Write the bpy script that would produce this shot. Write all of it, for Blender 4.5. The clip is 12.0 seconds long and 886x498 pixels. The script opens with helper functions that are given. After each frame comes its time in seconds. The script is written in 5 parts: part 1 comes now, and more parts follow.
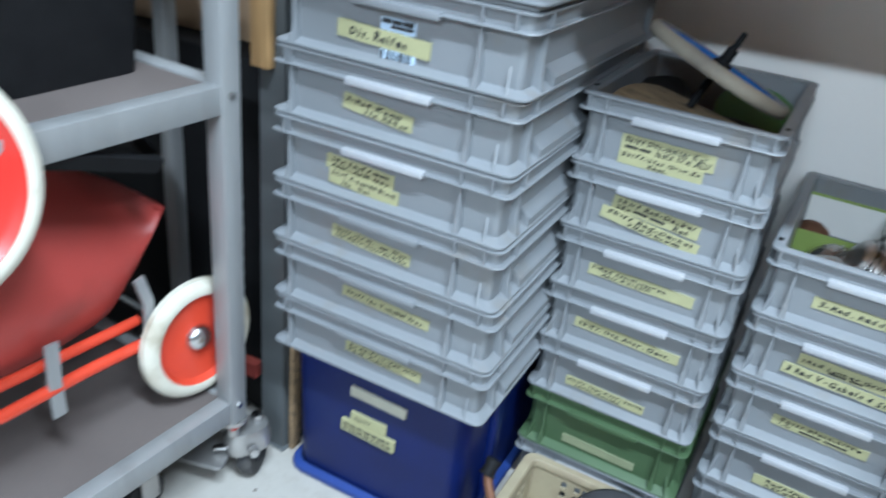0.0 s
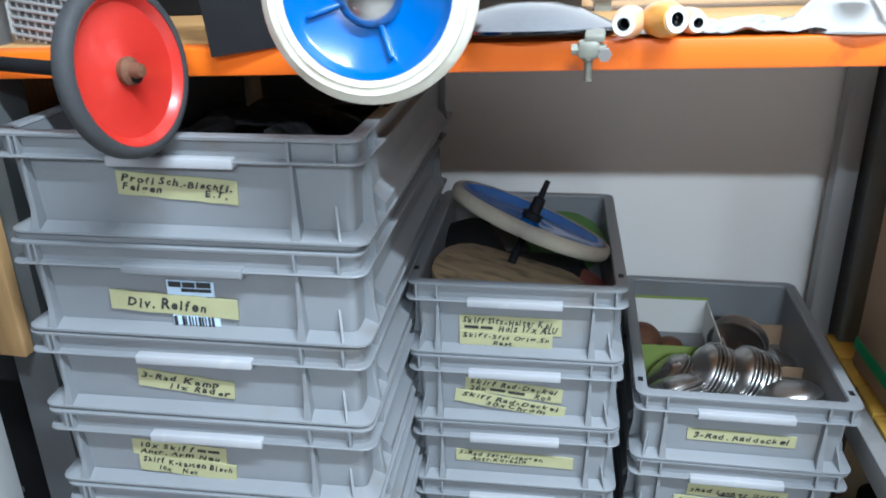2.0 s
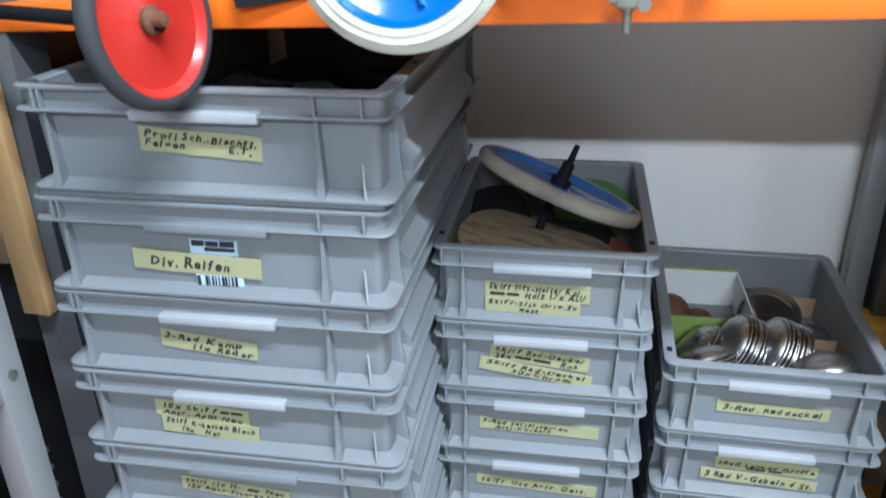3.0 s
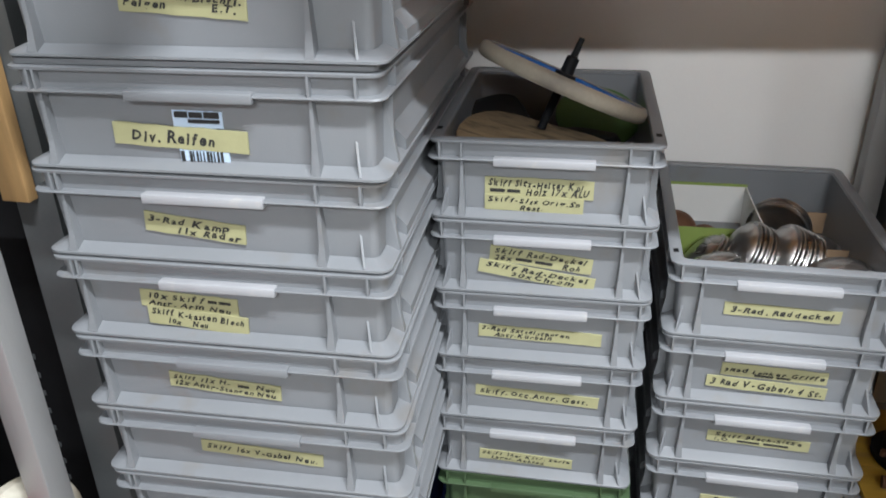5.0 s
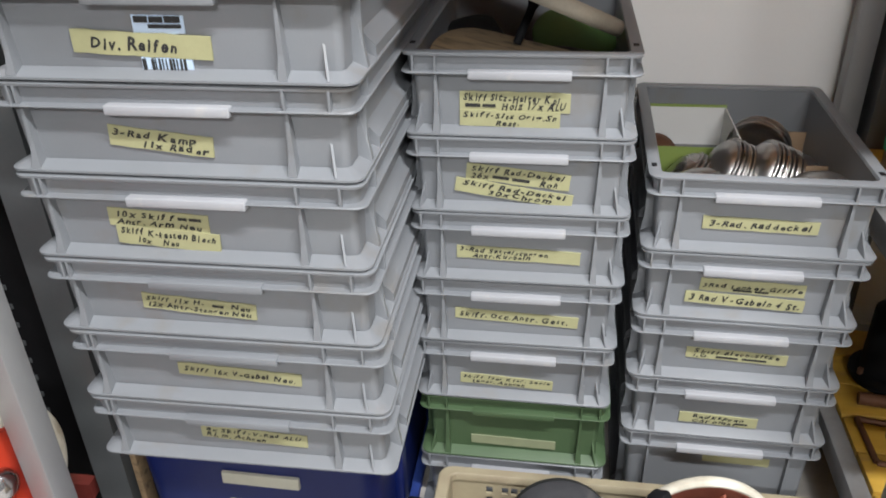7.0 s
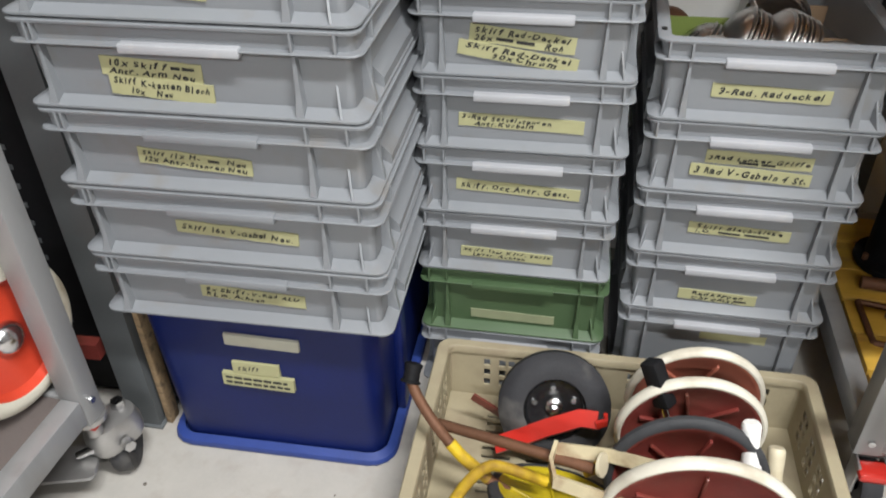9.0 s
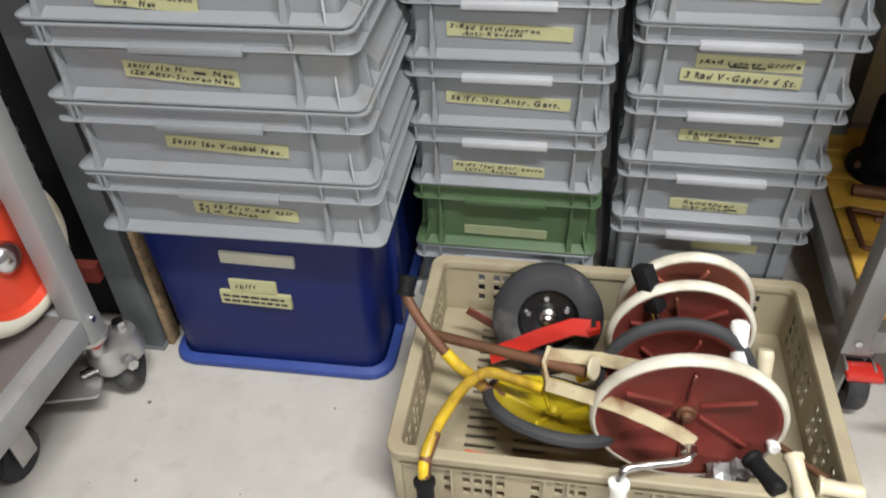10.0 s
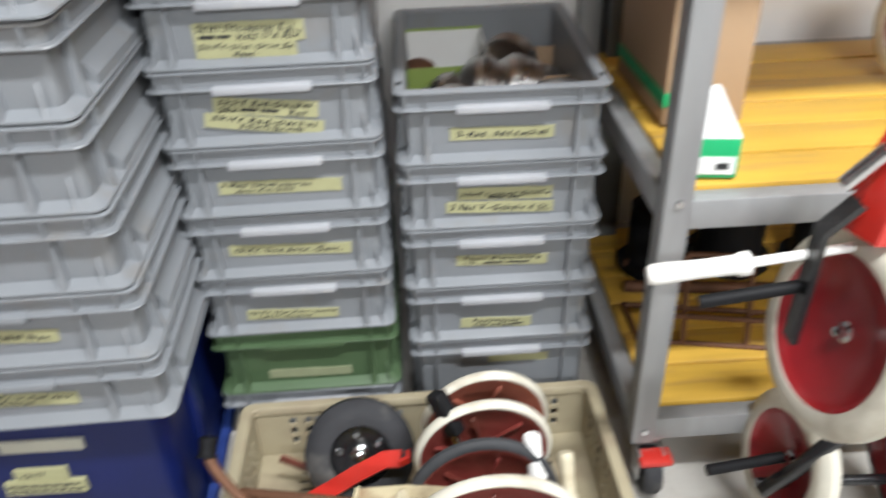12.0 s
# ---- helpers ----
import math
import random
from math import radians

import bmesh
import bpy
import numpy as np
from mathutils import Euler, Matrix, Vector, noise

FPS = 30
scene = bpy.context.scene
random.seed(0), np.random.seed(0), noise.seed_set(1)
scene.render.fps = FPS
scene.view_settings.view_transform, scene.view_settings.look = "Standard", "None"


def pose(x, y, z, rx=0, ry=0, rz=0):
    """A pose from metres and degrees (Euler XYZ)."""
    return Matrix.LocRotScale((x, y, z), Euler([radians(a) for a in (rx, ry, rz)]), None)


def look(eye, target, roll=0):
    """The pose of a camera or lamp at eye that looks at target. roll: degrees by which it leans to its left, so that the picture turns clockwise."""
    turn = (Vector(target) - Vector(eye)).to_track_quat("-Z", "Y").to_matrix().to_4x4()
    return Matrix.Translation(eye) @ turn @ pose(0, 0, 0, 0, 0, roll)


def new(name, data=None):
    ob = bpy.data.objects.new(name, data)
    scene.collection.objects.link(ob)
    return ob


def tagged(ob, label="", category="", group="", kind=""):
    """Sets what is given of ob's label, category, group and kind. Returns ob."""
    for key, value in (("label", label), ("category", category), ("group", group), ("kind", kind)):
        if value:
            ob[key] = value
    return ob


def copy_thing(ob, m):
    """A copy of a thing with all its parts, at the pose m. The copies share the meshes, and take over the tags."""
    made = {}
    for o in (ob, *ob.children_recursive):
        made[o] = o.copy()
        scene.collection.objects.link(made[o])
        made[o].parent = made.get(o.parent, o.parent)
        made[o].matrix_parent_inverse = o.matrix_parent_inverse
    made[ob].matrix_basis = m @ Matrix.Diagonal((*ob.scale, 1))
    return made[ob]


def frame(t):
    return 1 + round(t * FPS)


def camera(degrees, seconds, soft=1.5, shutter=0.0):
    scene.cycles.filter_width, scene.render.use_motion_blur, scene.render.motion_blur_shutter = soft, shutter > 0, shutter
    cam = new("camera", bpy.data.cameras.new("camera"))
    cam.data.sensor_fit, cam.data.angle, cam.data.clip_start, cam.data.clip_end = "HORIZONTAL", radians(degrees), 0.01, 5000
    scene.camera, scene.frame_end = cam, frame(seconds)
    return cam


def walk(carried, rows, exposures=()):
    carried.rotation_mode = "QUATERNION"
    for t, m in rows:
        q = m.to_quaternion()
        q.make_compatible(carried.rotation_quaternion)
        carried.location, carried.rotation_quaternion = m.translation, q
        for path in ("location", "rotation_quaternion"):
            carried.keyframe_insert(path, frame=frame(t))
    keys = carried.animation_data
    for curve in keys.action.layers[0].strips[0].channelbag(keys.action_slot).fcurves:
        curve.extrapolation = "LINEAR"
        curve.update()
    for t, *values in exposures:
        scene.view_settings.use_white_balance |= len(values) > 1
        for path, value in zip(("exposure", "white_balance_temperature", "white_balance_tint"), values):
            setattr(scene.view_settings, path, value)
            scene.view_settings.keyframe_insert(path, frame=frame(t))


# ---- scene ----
cam = camera(59.1, 12.0, 1.8, 0.5)
PATH = [
    (0, (0.819, -0.855, 1.098), (-0.045, 0.679, 0.177), 6.6),
    (0.5, (0.8, -0.781, 1.138), (0.093, 0.878, 0.234), 4.6),
    (1, (0.802, -0.724, 1.174), (0.096, 0.934, 0.306), 0.7),
    (1.5, (0.734, -0.687, 1.209), (0.202, 1.066, 0.406), -1.0),
    (2, (0.657, -0.692, 1.236), (0.279, 1.114, 0.464), -1.2),
    (2.5, (0.64, -0.697, 1.247), (0.257, 1.12, 0.504), 1.1),
    (3, (0.647, -0.681, 1.213), (0.221, 1.09, 0.387), -1.2),
    (5, (0.652, -0.686, 1.102), (0.226, 1.056, 0.217), -1.2),
    (5.5, (0.658, -0.688, 1.088), (0.235, 1.044, 0.181), -2.1),
    (6, (0.662, -0.691, 1.076), (0.244, 1.028, 0.143), -1.6),
    (6.5, (0.664, -0.692, 1.062), (0.275, 1.022, 0.108), -1.9),
    (8.5, (0.675, -0.709, 1.012), (0.292, 0.906, -0.103), -1.6),
    (9, (0.687, -0.713, 0.994), (0.294, 0.858, -0.179), -1.4),
    (9.5, (0.69, -0.723, 0.981), (0.297, 0.809, -0.244), -2.2),
    (10, (0.705, -0.741, 0.965), (0.327, 0.741, -0.324), -2.9),
    (10.5, (0.714, -0.754, 0.964), (0.359, 0.692, -0.372), -3.8),
    (11, (0.722, -0.75, 0.97), (0.37, 0.718, -0.343), -3.1),
    (11.5, (0.766, -0.73, 0.998), (0.457, 0.833, -0.212), -4.2),
    (12, (0.794, -0.726, 1.024), (0.78, 0.951, -0.067), -2.2),
]
walk(cam, [(t, look(eye, target, roll)) for t, eye, target, roll in PATH],
     [(0.0, 0.22, 5100, 1), (0.5, 0.22, 5250, 1), (1.0, 0.20, 5250, 1), (2.5, 0.12, 5250, 4), (3.2, 0.10, 5200, 4), (4.8, 0.05, 5900, 8), (5.5, 0.05, 6150, 11), (6.7, 0.04, 6200, 11), (8.5, -0.02, 6250, 10), (10.5, -0.05, 6350, 9), (12.0, 0.12, 6100, 9)])

# ---- world and light ----
world = bpy.data.worlds.new("world")
world.use_nodes = True
world.node_tree.nodes["Background"].inputs[0].default_value = (0.8, 0.9, 1.0, 1)
world.node_tree.nodes["Background"].inputs[1].default_value = 0.03
scene.world = world


def tube_lamp(x, y, z, length, width, watts, color, tilt=0):
    data = bpy.data.lights.new("fluorescent_light", "AREA")
    data.shape, data.size, data.size_y, data.energy, data.color = "RECTANGLE", length, width, watts, color
    ob = new("fluorescent_light", data)
    ob.matrix_world = pose(x, y, z, tilt, 0, 0)
    return ob


LIGHT = (1.0, 0.99, 0.96)
tube_lamp(1.70, -1.15, 3.30, 1.8, 0.16, 195, LIGHT)
tube_lamp(1.60, -4.60, 3.36, 2.2, 0.07, 160, LIGHT, 35)


# ---- materials ----
def mat(name, color, rough=0.5, metal=0.0, var=0.12, scale=30.0, bump=0.0, fine=220.0, stain=None, stain_amount=0.0, stain_scale=6.0, stretch=(1, 1, 1), coat=0.0):
    m = bpy.data.materials.new(name)
    m.use_nodes = True
    nt = m.node_tree
    n, l = nt.nodes, nt.links
    b = n["Principled BSDF"]
    b.inputs["Metallic"].default_value = metal
    b.inputs["Coat Weight"].default_value = coat
    co = n.new("ShaderNodeTexCoord")
    mp = n.new("ShaderNodeMapping")
    mp.inputs["Scale"].default_value = stretch
    l.new(co.outputs["Object"], mp.inputs[0])
    info = n.new("ShaderNodeObjectInfo")
    off = n.new("ShaderNodeVectorMath")
    off.operation = "MULTIPLY_ADD"
    l.new(info.outputs["Random"], off.inputs[0])
    off.inputs[1].default_value = (7.3, 3.1, 5.7)
    l.new(mp.outputs[0], off.inputs[2])

    def tex(sc, detail):
        t = n.new("ShaderNodeTexNoise")
        t.inputs["Scale"].default_value, t.inputs["Detail"].default_value = sc, detail
        l.new(off.outputs[0], t.inputs["Vector"])
        return t

    big, small = tex(scale, 4), tex(fine, 3)
    mix = n.new("ShaderNodeMix")
    mix.data_type = "RGBA"
    dark = [c * (1 - var) for c in color]
    light = [min(1, c * (1 + var)) for c in color]
    mix.inputs[6].default_value, mix.inputs[7].default_value = (*dark, 1), (*light, 1)
    add = n.new("ShaderNodeMath")
    add.operation = "MULTIPLY_ADD"
    l.new(small.outputs["Fac"], add.inputs[0])
    add.inputs[1].default_value = 0.45
    sub = n.new("ShaderNodeMath")
    sub.operation = "MULTIPLY_ADD"
    l.new(big.outputs["Fac"], sub.inputs[0])
    sub.inputs[1].default_value, sub.inputs[2].default_value = 1.2, -0.3
    l.new(sub.outputs[0], add.inputs[2])
    l.new(add.outputs[0], mix.inputs[0])
    out = mix.outputs[2]
    if stain:
        st = tex(stain_scale, 6)
        ramp = n.new("ShaderNodeValToRGB")
        ramp.color_ramp.elements[0].position, ramp.color_ramp.elements[1].position = 0.62 - 0.25 * stain_amount, 0.74
        l.new(st.outputs["Fac"], ramp.inputs[0])
        m2 = n.new("ShaderNodeMix")
        m2.data_type = "RGBA"
        m2.inputs[7].default_value = (*stain, 1)
        l.new(ramp.outputs[0], m2.inputs[0])
        l.new(out, m2.inputs[6])
        out = m2.outputs[2]
    l.new(out, b.inputs["Base Color"])
    rr = n.new("ShaderNodeMapRange")
    rr.inputs["To Min"].default_value, rr.inputs["To Max"].default_value = max(0.03, rough - 0.09), min(1, rough + 0.09)
    l.new(big.outputs["Fac"], rr.inputs[0])
    l.new(rr.outputs[0], b.inputs["Roughness"])
    if bump:
        bp = n.new("ShaderNodeBump")
        bp.inputs["Strength"].default_value, bp.inputs["Distance"].default_value = bump, 0.002
        l.new(small.outputs["Fac"], bp.inputs["Height"])
        l.new(bp.outputs[0], b.inputs["Normal"])
    return m


GREY = mat("grey_plastic", (0.200, 0.210, 0.224), 0.40, var=0.06, scale=9, bump=0.06, fine=500, stain=(0.19, 0.185, 0.18), stain_amount=0.12, stain_scale=14)
BAR = mat("pale_grey_plastic", (0.36, 0.365, 0.385), 0.42, var=0.06, scale=20, stain=(0.42, 0.41, 0.40), stain_amount=0.1, stain_scale=40)
GREEN = mat("green_plastic", (0.060, 0.100, 0.047), 0.5, var=0.1, scale=14, bump=0.05)
BLUE = mat("blue_plastic", (0.004, 0.010, 0.078), 0.38, var=0.35, scale=7, bump=0.05, stain=(0.010, 0.018, 0.085), stain_amount=0.3)
BLUE_LIP = mat("worn_blue_plastic", (0.022, 0.045, 0.20), 0.45, var=0.25, scale=20)
TAPE = mat("yellow_masking_tape", (0.36, 0.35, 0.19), 0.6, var=0.07, scale=60, bump=0.15)
WHITE_TAPE = mat("cream_tape", (0.45, 0.44, 0.36), 0.7, var=0.08, scale=50)
OLD_TAPE = mat("faded_tape", (0.23, 0.25, 0.15), 0.6, var=0.12, scale=40, bump=0.1)
INK = mat("black_ink", (0.022, 0.022, 0.022), 0.7, var=0.3)
STICKER = mat("pale_blue_sticker", (0.55, 0.68, 0.85), 0.4, var=0.05)
BEIGE = mat("beige_plastic", (0.33, 0.285, 0.19), 0.5, var=0.14, scale=10, bump=0.08, stain=(0.24, 0.19, 0.13), stain_amount=0.45, stain_scale=9)
RUBBER = mat("black_rubber", (0.03, 0.03, 0.033), 0.7, var=0.3, scale=25, bump=0.25, stain=(0.09, 0.085, 0.08), stain_amount=0.3, stain_scale=18)
GREY_RUBBER = mat("dusty_grey_rubber", (0.042, 0.043, 0.046), 0.65, var=0.3, scale=20, bump=0.2)
WHITE_RUBBER = mat("aged_white_rubber", (0.60, 0.57, 0.48), 0.5, var=0.12, scale=16, bump=0.1, stain=(0.34, 0.29, 0.21), stain_amount=0.42, stain_scale=14)
DIRTY_RUBBER = mat("dirty_pale_rubber", (0.27, 0.24, 0.19), 0.65, var=0.25, scale=18, bump=0.15, stain=(0.14, 0.12, 0.10), stain_amount=0.5, stain_scale=14)
RED = mat("red_enamel", (0.47, 0.024, 0.016), 0.3, var=0.12, scale=12, stain=(0.40, 0.03, 0.02), stain_amount=0.2, coat=0.3)
ORANGE_RED = mat("orange_red_enamel", (0.56, 0.055, 0.025), 0.3, var=0.12, scale=12, coat=0.2)
# red enamel with the shade on the tricycle's discs mixed into its colour
SHADED_RED = mat("shaded_red_enamel", (0.24, 0.010, 0.014), 0.3, var=0.2, scale=12, coat=0.3)
FADED_RED = mat("faded_red_enamel", (0.34, 0.105, 0.065), 0.5, var=0.2, scale=12, stain=(0.20, 0.06, 0.04), stain_amount=0.4)
OLD_RED = mat("worn_dark_red_enamel", (0.17, 0.032, 0.026), 0.36, var=0.25, scale=9, bump=0.12, stain=(0.10, 0.035, 0.022), stain_amount=0.6, stain_scale=11)
SEAT_RED = mat("matt_red_enamel", (0.42, 0.06, 0.05), 0.4, var=0.12, scale=8, stain=(0.30, 0.05, 0.04), stain_amount=0.25)
BLUE_ENAMEL = mat("blue_enamel", (0.009, 0.105, 0.40), 0.22, var=0.12, scale=9, coat=0.5)
YELLOW = mat("chipped_yellow_enamel", (0.60, 0.41, 0.018), 0.4, var=0.12, scale=18, stain=(0.12, 0.05, 0.025), stain_amount=0.6, stain_scale=16)
YELLOW_DISC = mat("yellow_enamel", (0.42, 0.32, 0.01), 0.35, var=0.2, scale=12, stain=(0.13, 0.09, 0.02), stain_amount=0.5)
CREAM = mat("chipped_cream_enamel", (0.52, 0.45, 0.29), 0.45, var=0.14, scale=20, stain=(0.18, 0.075, 0.035), stain_amount=0.6, stain_scale=22)
RUST = mat("rusty_steel", (0.14, 0.065, 0.035), 0.65, metal=0.4, var=0.35, scale=30, bump=0.3)
CHROME = mat("dull_chrome", (0.62, 0.62, 0.63), 0.2, metal=1.0, var=0.1, scale=20, stain=(0.30, 0.27, 0.24), stain_amount=0.2, stain_scale=22)
ZINC = mat("zinc_plated_steel", (0.45, 0.44, 0.43), 0.35, metal=0.8, var=0.12, scale=30)
# chrome whose base colour is lowered to stand for dark reflections
DARK_REFLECTION = mat("chrome_with_dark_reflection", (0.22, 0.23, 0.26), 0.13, metal=1.0, var=0.25, scale=9)
BRUSHED = mat("brushed_steel", (0.52, 0.51, 0.50), 0.30, metal=1.0, var=0.2, scale=14)
ALU = mat("aluminium_profile", (0.31, 0.312, 0.315), 0.42, metal=0.3, var=0.09, scale=9, stain=(0.24, 0.24, 0.235), stain_amount=0.4, stretch=(3, 3, 0.4))
STEEL_POST = mat("grey_painted_steel", (0.13, 0.14, 0.145), 0.5, metal=0.3, var=0.12, scale=12, stain=(0.13, 0.13, 0.13), stain_amount=0.25)
ORANGE = mat("orange_powder_coat", (0.84, 0.165, 0.004), 0.42, var=0.06, scale=10, stain=(0.5, 0.10, 0.01), stain_amount=0.1, stain_scale=30)
DECK = mat("worn_brown_board", (0.115, 0.095, 0.088), 0.65, var=0.18, scale=6, bump=0.15, stain=(0.09, 0.075, 0.07), stain_amount=0.3, stain_scale=4)
WOOD = mat("pine_wood", (0.48, 0.27, 0.10), 0.55, var=0.25, scale=8, bump=0.1, stretch=(1, 14, 14))
PLY = mat("plywood_edge", (0.42, 0.26, 0.11), 0.6, var=0.3, scale=9, bump=0.1, stretch=(12, 12, 1))
OLD_WOOD = mat("aged_wood", (0.26, 0.18, 0.10), 0.7, var=0.45, scale=11, bump=0.4, stretch=(2, 9, 9), stain=(0.06, 0.04, 0.025), stain_amount=0.4, stain_scale=12)
PATINA = mat("patinated_metal", (0.24, 0.24, 0.20), 0.5, metal=0.4, var=0.25, scale=20, stain=(0.14, 0.13, 0.10), stain_amount=0.3, stain_scale=18)
PALE_GREY = mat("pale_grey_moulding", (0.27, 0.27, 0.265), 0.5, var=0.1)
YELLOW_BOARD = mat("yellow_shuttering_board", (0.56, 0.34, 0.05), 0.45, var=0.2, scale=5, bump=0.08, stretch=(1, 9, 9), stain=(0.45, 0.27, 0.07), stain_amount=0.3)
CARD = mat("brown_cardboard", (0.42, 0.29, 0.18), 0.8, var=0.08, scale=12)
WHITE_CARD = mat("white_card", (0.74, 0.74, 0.72), 0.6, var=0.04, scale=20, stain=(0.62, 0.60, 0.55), stain_amount=0.1)
LIME = mat("lime_print", (0.27, 0.36, 0.09), 0.5, var=0.08)
BOX_GREEN = mat("green_print", (0.02, 0.36, 0.13), 0.45, var=0.06)
FLOOR = mat("sealed_concrete", (0.40, 0.38, 0.348), 0.5, var=0.11, scale=14, bump=0.15, fine=160, stain=(0.36, 0.33, 0.295), stain_amount=0.25, stain_scale=26)
SPOT = mat("dark_floor_spot", (0.10, 0.085, 0.07), 0.7)
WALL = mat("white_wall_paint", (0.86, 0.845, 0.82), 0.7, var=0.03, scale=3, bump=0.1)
# dark on purpose: keeps bounced fill low in the closed room
FAR_WALL = mat("fill_cutting_grey", (0.13, 0.127, 0.124), 0.8, var=0.15, scale=2, bump=0.1)
BLACK = mat("black_plastic", (0.010, 0.010, 0.011), 0.55, var=0.3, scale=30)
for m_, level in ((BLUE, 0.3), (BLACK, 0.12), (RUBBER, 0.25), (GREY_RUBBER, 0.25)):
    m_.node_tree.nodes["Principled BSDF"].inputs["Specular IOR Level"].default_value = level
BLACK_PAINT = mat("black_enamel", (0.012, 0.012, 0.013), 0.25, var=0.3, coat=0.3)
WHITE_PLASTIC = mat("white_plastic", (0.80, 0.79, 0.76), 0.35, var=0.05, stain=(0.55, 0.5, 0.42), stain_amount=0.15)
IVORY = mat("ivory_plastic", (0.56, 0.50, 0.36), 0.4, var=0.07, stain=(0.45, 0.36, 0.22), stain_amount=0.25, stain_scale=25)
BAG = mat("clear_film", (0.33, 0.33, 0.33), 0.2, var=0.1, scale=40)
PEACH = mat("pale_turned_wood", (0.72, 0.42, 0.22), 0.35, var=0.12, scale=14, coat=0.3)
AMBER = mat("varnished_wood", (0.62, 0.30, 0.06), 0.25, var=0.12, scale=14, coat=0.4)
GREEN_FELT = mat("dark_green_sheet", (0.07, 0.15, 0.04), 0.7, var=0.2)


# ---- mesh helpers ----
area = Matrix.Identity(4)


def thing(name, m, label, category, group="", kind=""):
    ob = new(name)
    ob.empty_display_size = 0.05
    ob.matrix_world = area @ m
    return tagged(ob, label, category, group, kind)


def mesh_of(name, bm, material, smooth=True):
    me = bpy.data.meshes.new(name)
    bmesh.ops.recalc_face_normals(bm, faces=bm.faces)
    bm.to_mesh(me)
    bm.free()
    me.materials.append(material)
    if smooth:
        me.shade_smooth()
        me.set_sharp_from_angle(angle=radians(38))
    return me


def part(name, bm, material, parent, label="", m=None, smooth=True):
    ob = new(name, mesh_of(name, bm, material, smooth))
    ob.parent = parent
    if m is not None:
        ob.matrix_local = m
    return tagged(ob, label)


def cub(bm, x0, x1, y0, y1, z0, z1, bevel=0.0, m=None):
    r = bmesh.ops.create_cube(bm, size=1, matrix=Matrix.LocRotScale(((x0 + x1) / 2, (y0 + y1) / 2, (z0 + z1) / 2), None, (x1 - x0, y1 - y0, z1 - z0)))
    vs = r["verts"]
    if bevel:
        es = list({e for v in vs for e in v.link_edges})
        r = bmesh.ops.bevel(bm, geom=es, offset=bevel, segments=2, profile=0.5, affect="EDGES")
        vs = r["verts"]
    if m is not None:
        bmesh.ops.transform(bm, matrix=m, verts=vs)
    return bm


def box(x0, x1, y0, y1, z0, z1, bevel=0.0, m=None):
    return cub(bmesh.new(), x0, x1, y0, y1, z0, z1, bevel, m)


def rrect(a, b, r, z, n=4):
    pts = []
    for cx, cy, s in ((a - r, b - r, 0), (-a + r, b - r, 90), (-a + r, -b + r, 180), (a - r, -b + r, 270)):
        for k in range(n + 1):
            w = radians(s + 90 * k / n)
            pts.append((cx + r * math.cos(w), cy + r * math.sin(w), z))
    return pts


def loft(loops, cap0=False, cap1=False, ring=False, bm=None):
    bm = bm or bmesh.new()
    rows = [[bm.verts.new(p) for p in lp] for lp in loops]
    pairs = list(zip(rows, rows[1:])) + ([(rows[-1], rows[0])] if ring else [])
    for a, b in pairs:
        for i in range(len(a)):
            j = (i + 1) % len(a)
            bm.faces.new((a[i], a[j], b[j], b[i]))
    if cap0:
        bm.faces.new(rows[0])
    if cap1:
        bm.faces.new(rows[-1])
    return bm


def lathe(profile, seg=40, m=None, bm=None, ring=False):
    loops = []
    for r, z in profile:
        loops.append([Vector((max(r, 1e-4) * math.cos(2 * math.pi * k / seg), max(r, 1e-4) * math.sin(2 * math.pi * k / seg), z)) for k in range(seg)])
    if m is not None:
        loops = [[m @ p for p in lp] for lp in loops]
    return loft(loops, ring=ring, bm=bm)


def tube(points, r, seg=12, bm=None, smooth_steps=0, r_end=None):
    pts = [Vector(p) for p in points]
    if smooth_steps:
        fine = []
        ext = [2 * pts[0] - pts[1], *pts, 2 * pts[-1] - pts[-2]]
        for i in range(1, len(ext) - 2):
            p0, p1, p2, p3 = ext[i - 1 : i + 3]
            for k in range(smooth_steps):
                t = k / smooth_steps
                fine.append(0.5 * (2 * p1 + (p2 - p0) * t + (2 * p0 - 5 * p1 + 4 * p2 - p3) * t * t + (3 * p1 - p0 - 3 * p2 + p3) * t**3))
        pts = fine + [pts[-1]]
    loops, up = [], None
    for i, p in enumerate(pts):
        d = (pts[min(i + 1, len(pts) - 1)] - pts[max(i - 1, 0)]).normalized()
        if up is None:
            up = d.orthogonal().normalized()
        up = (up - d * up.dot(d)).normalized()
        side = d.cross(up)
        rr = r if r_end is None else r + (r_end - r) * i / (len(pts) - 1)
        loops.append([p + rr * (math.cos(2 * math.pi * k / seg) * up + math.sin(2 * math.pi * k / seg) * side) for k in range(seg)])
    return loft(loops, True, True, bm=bm)


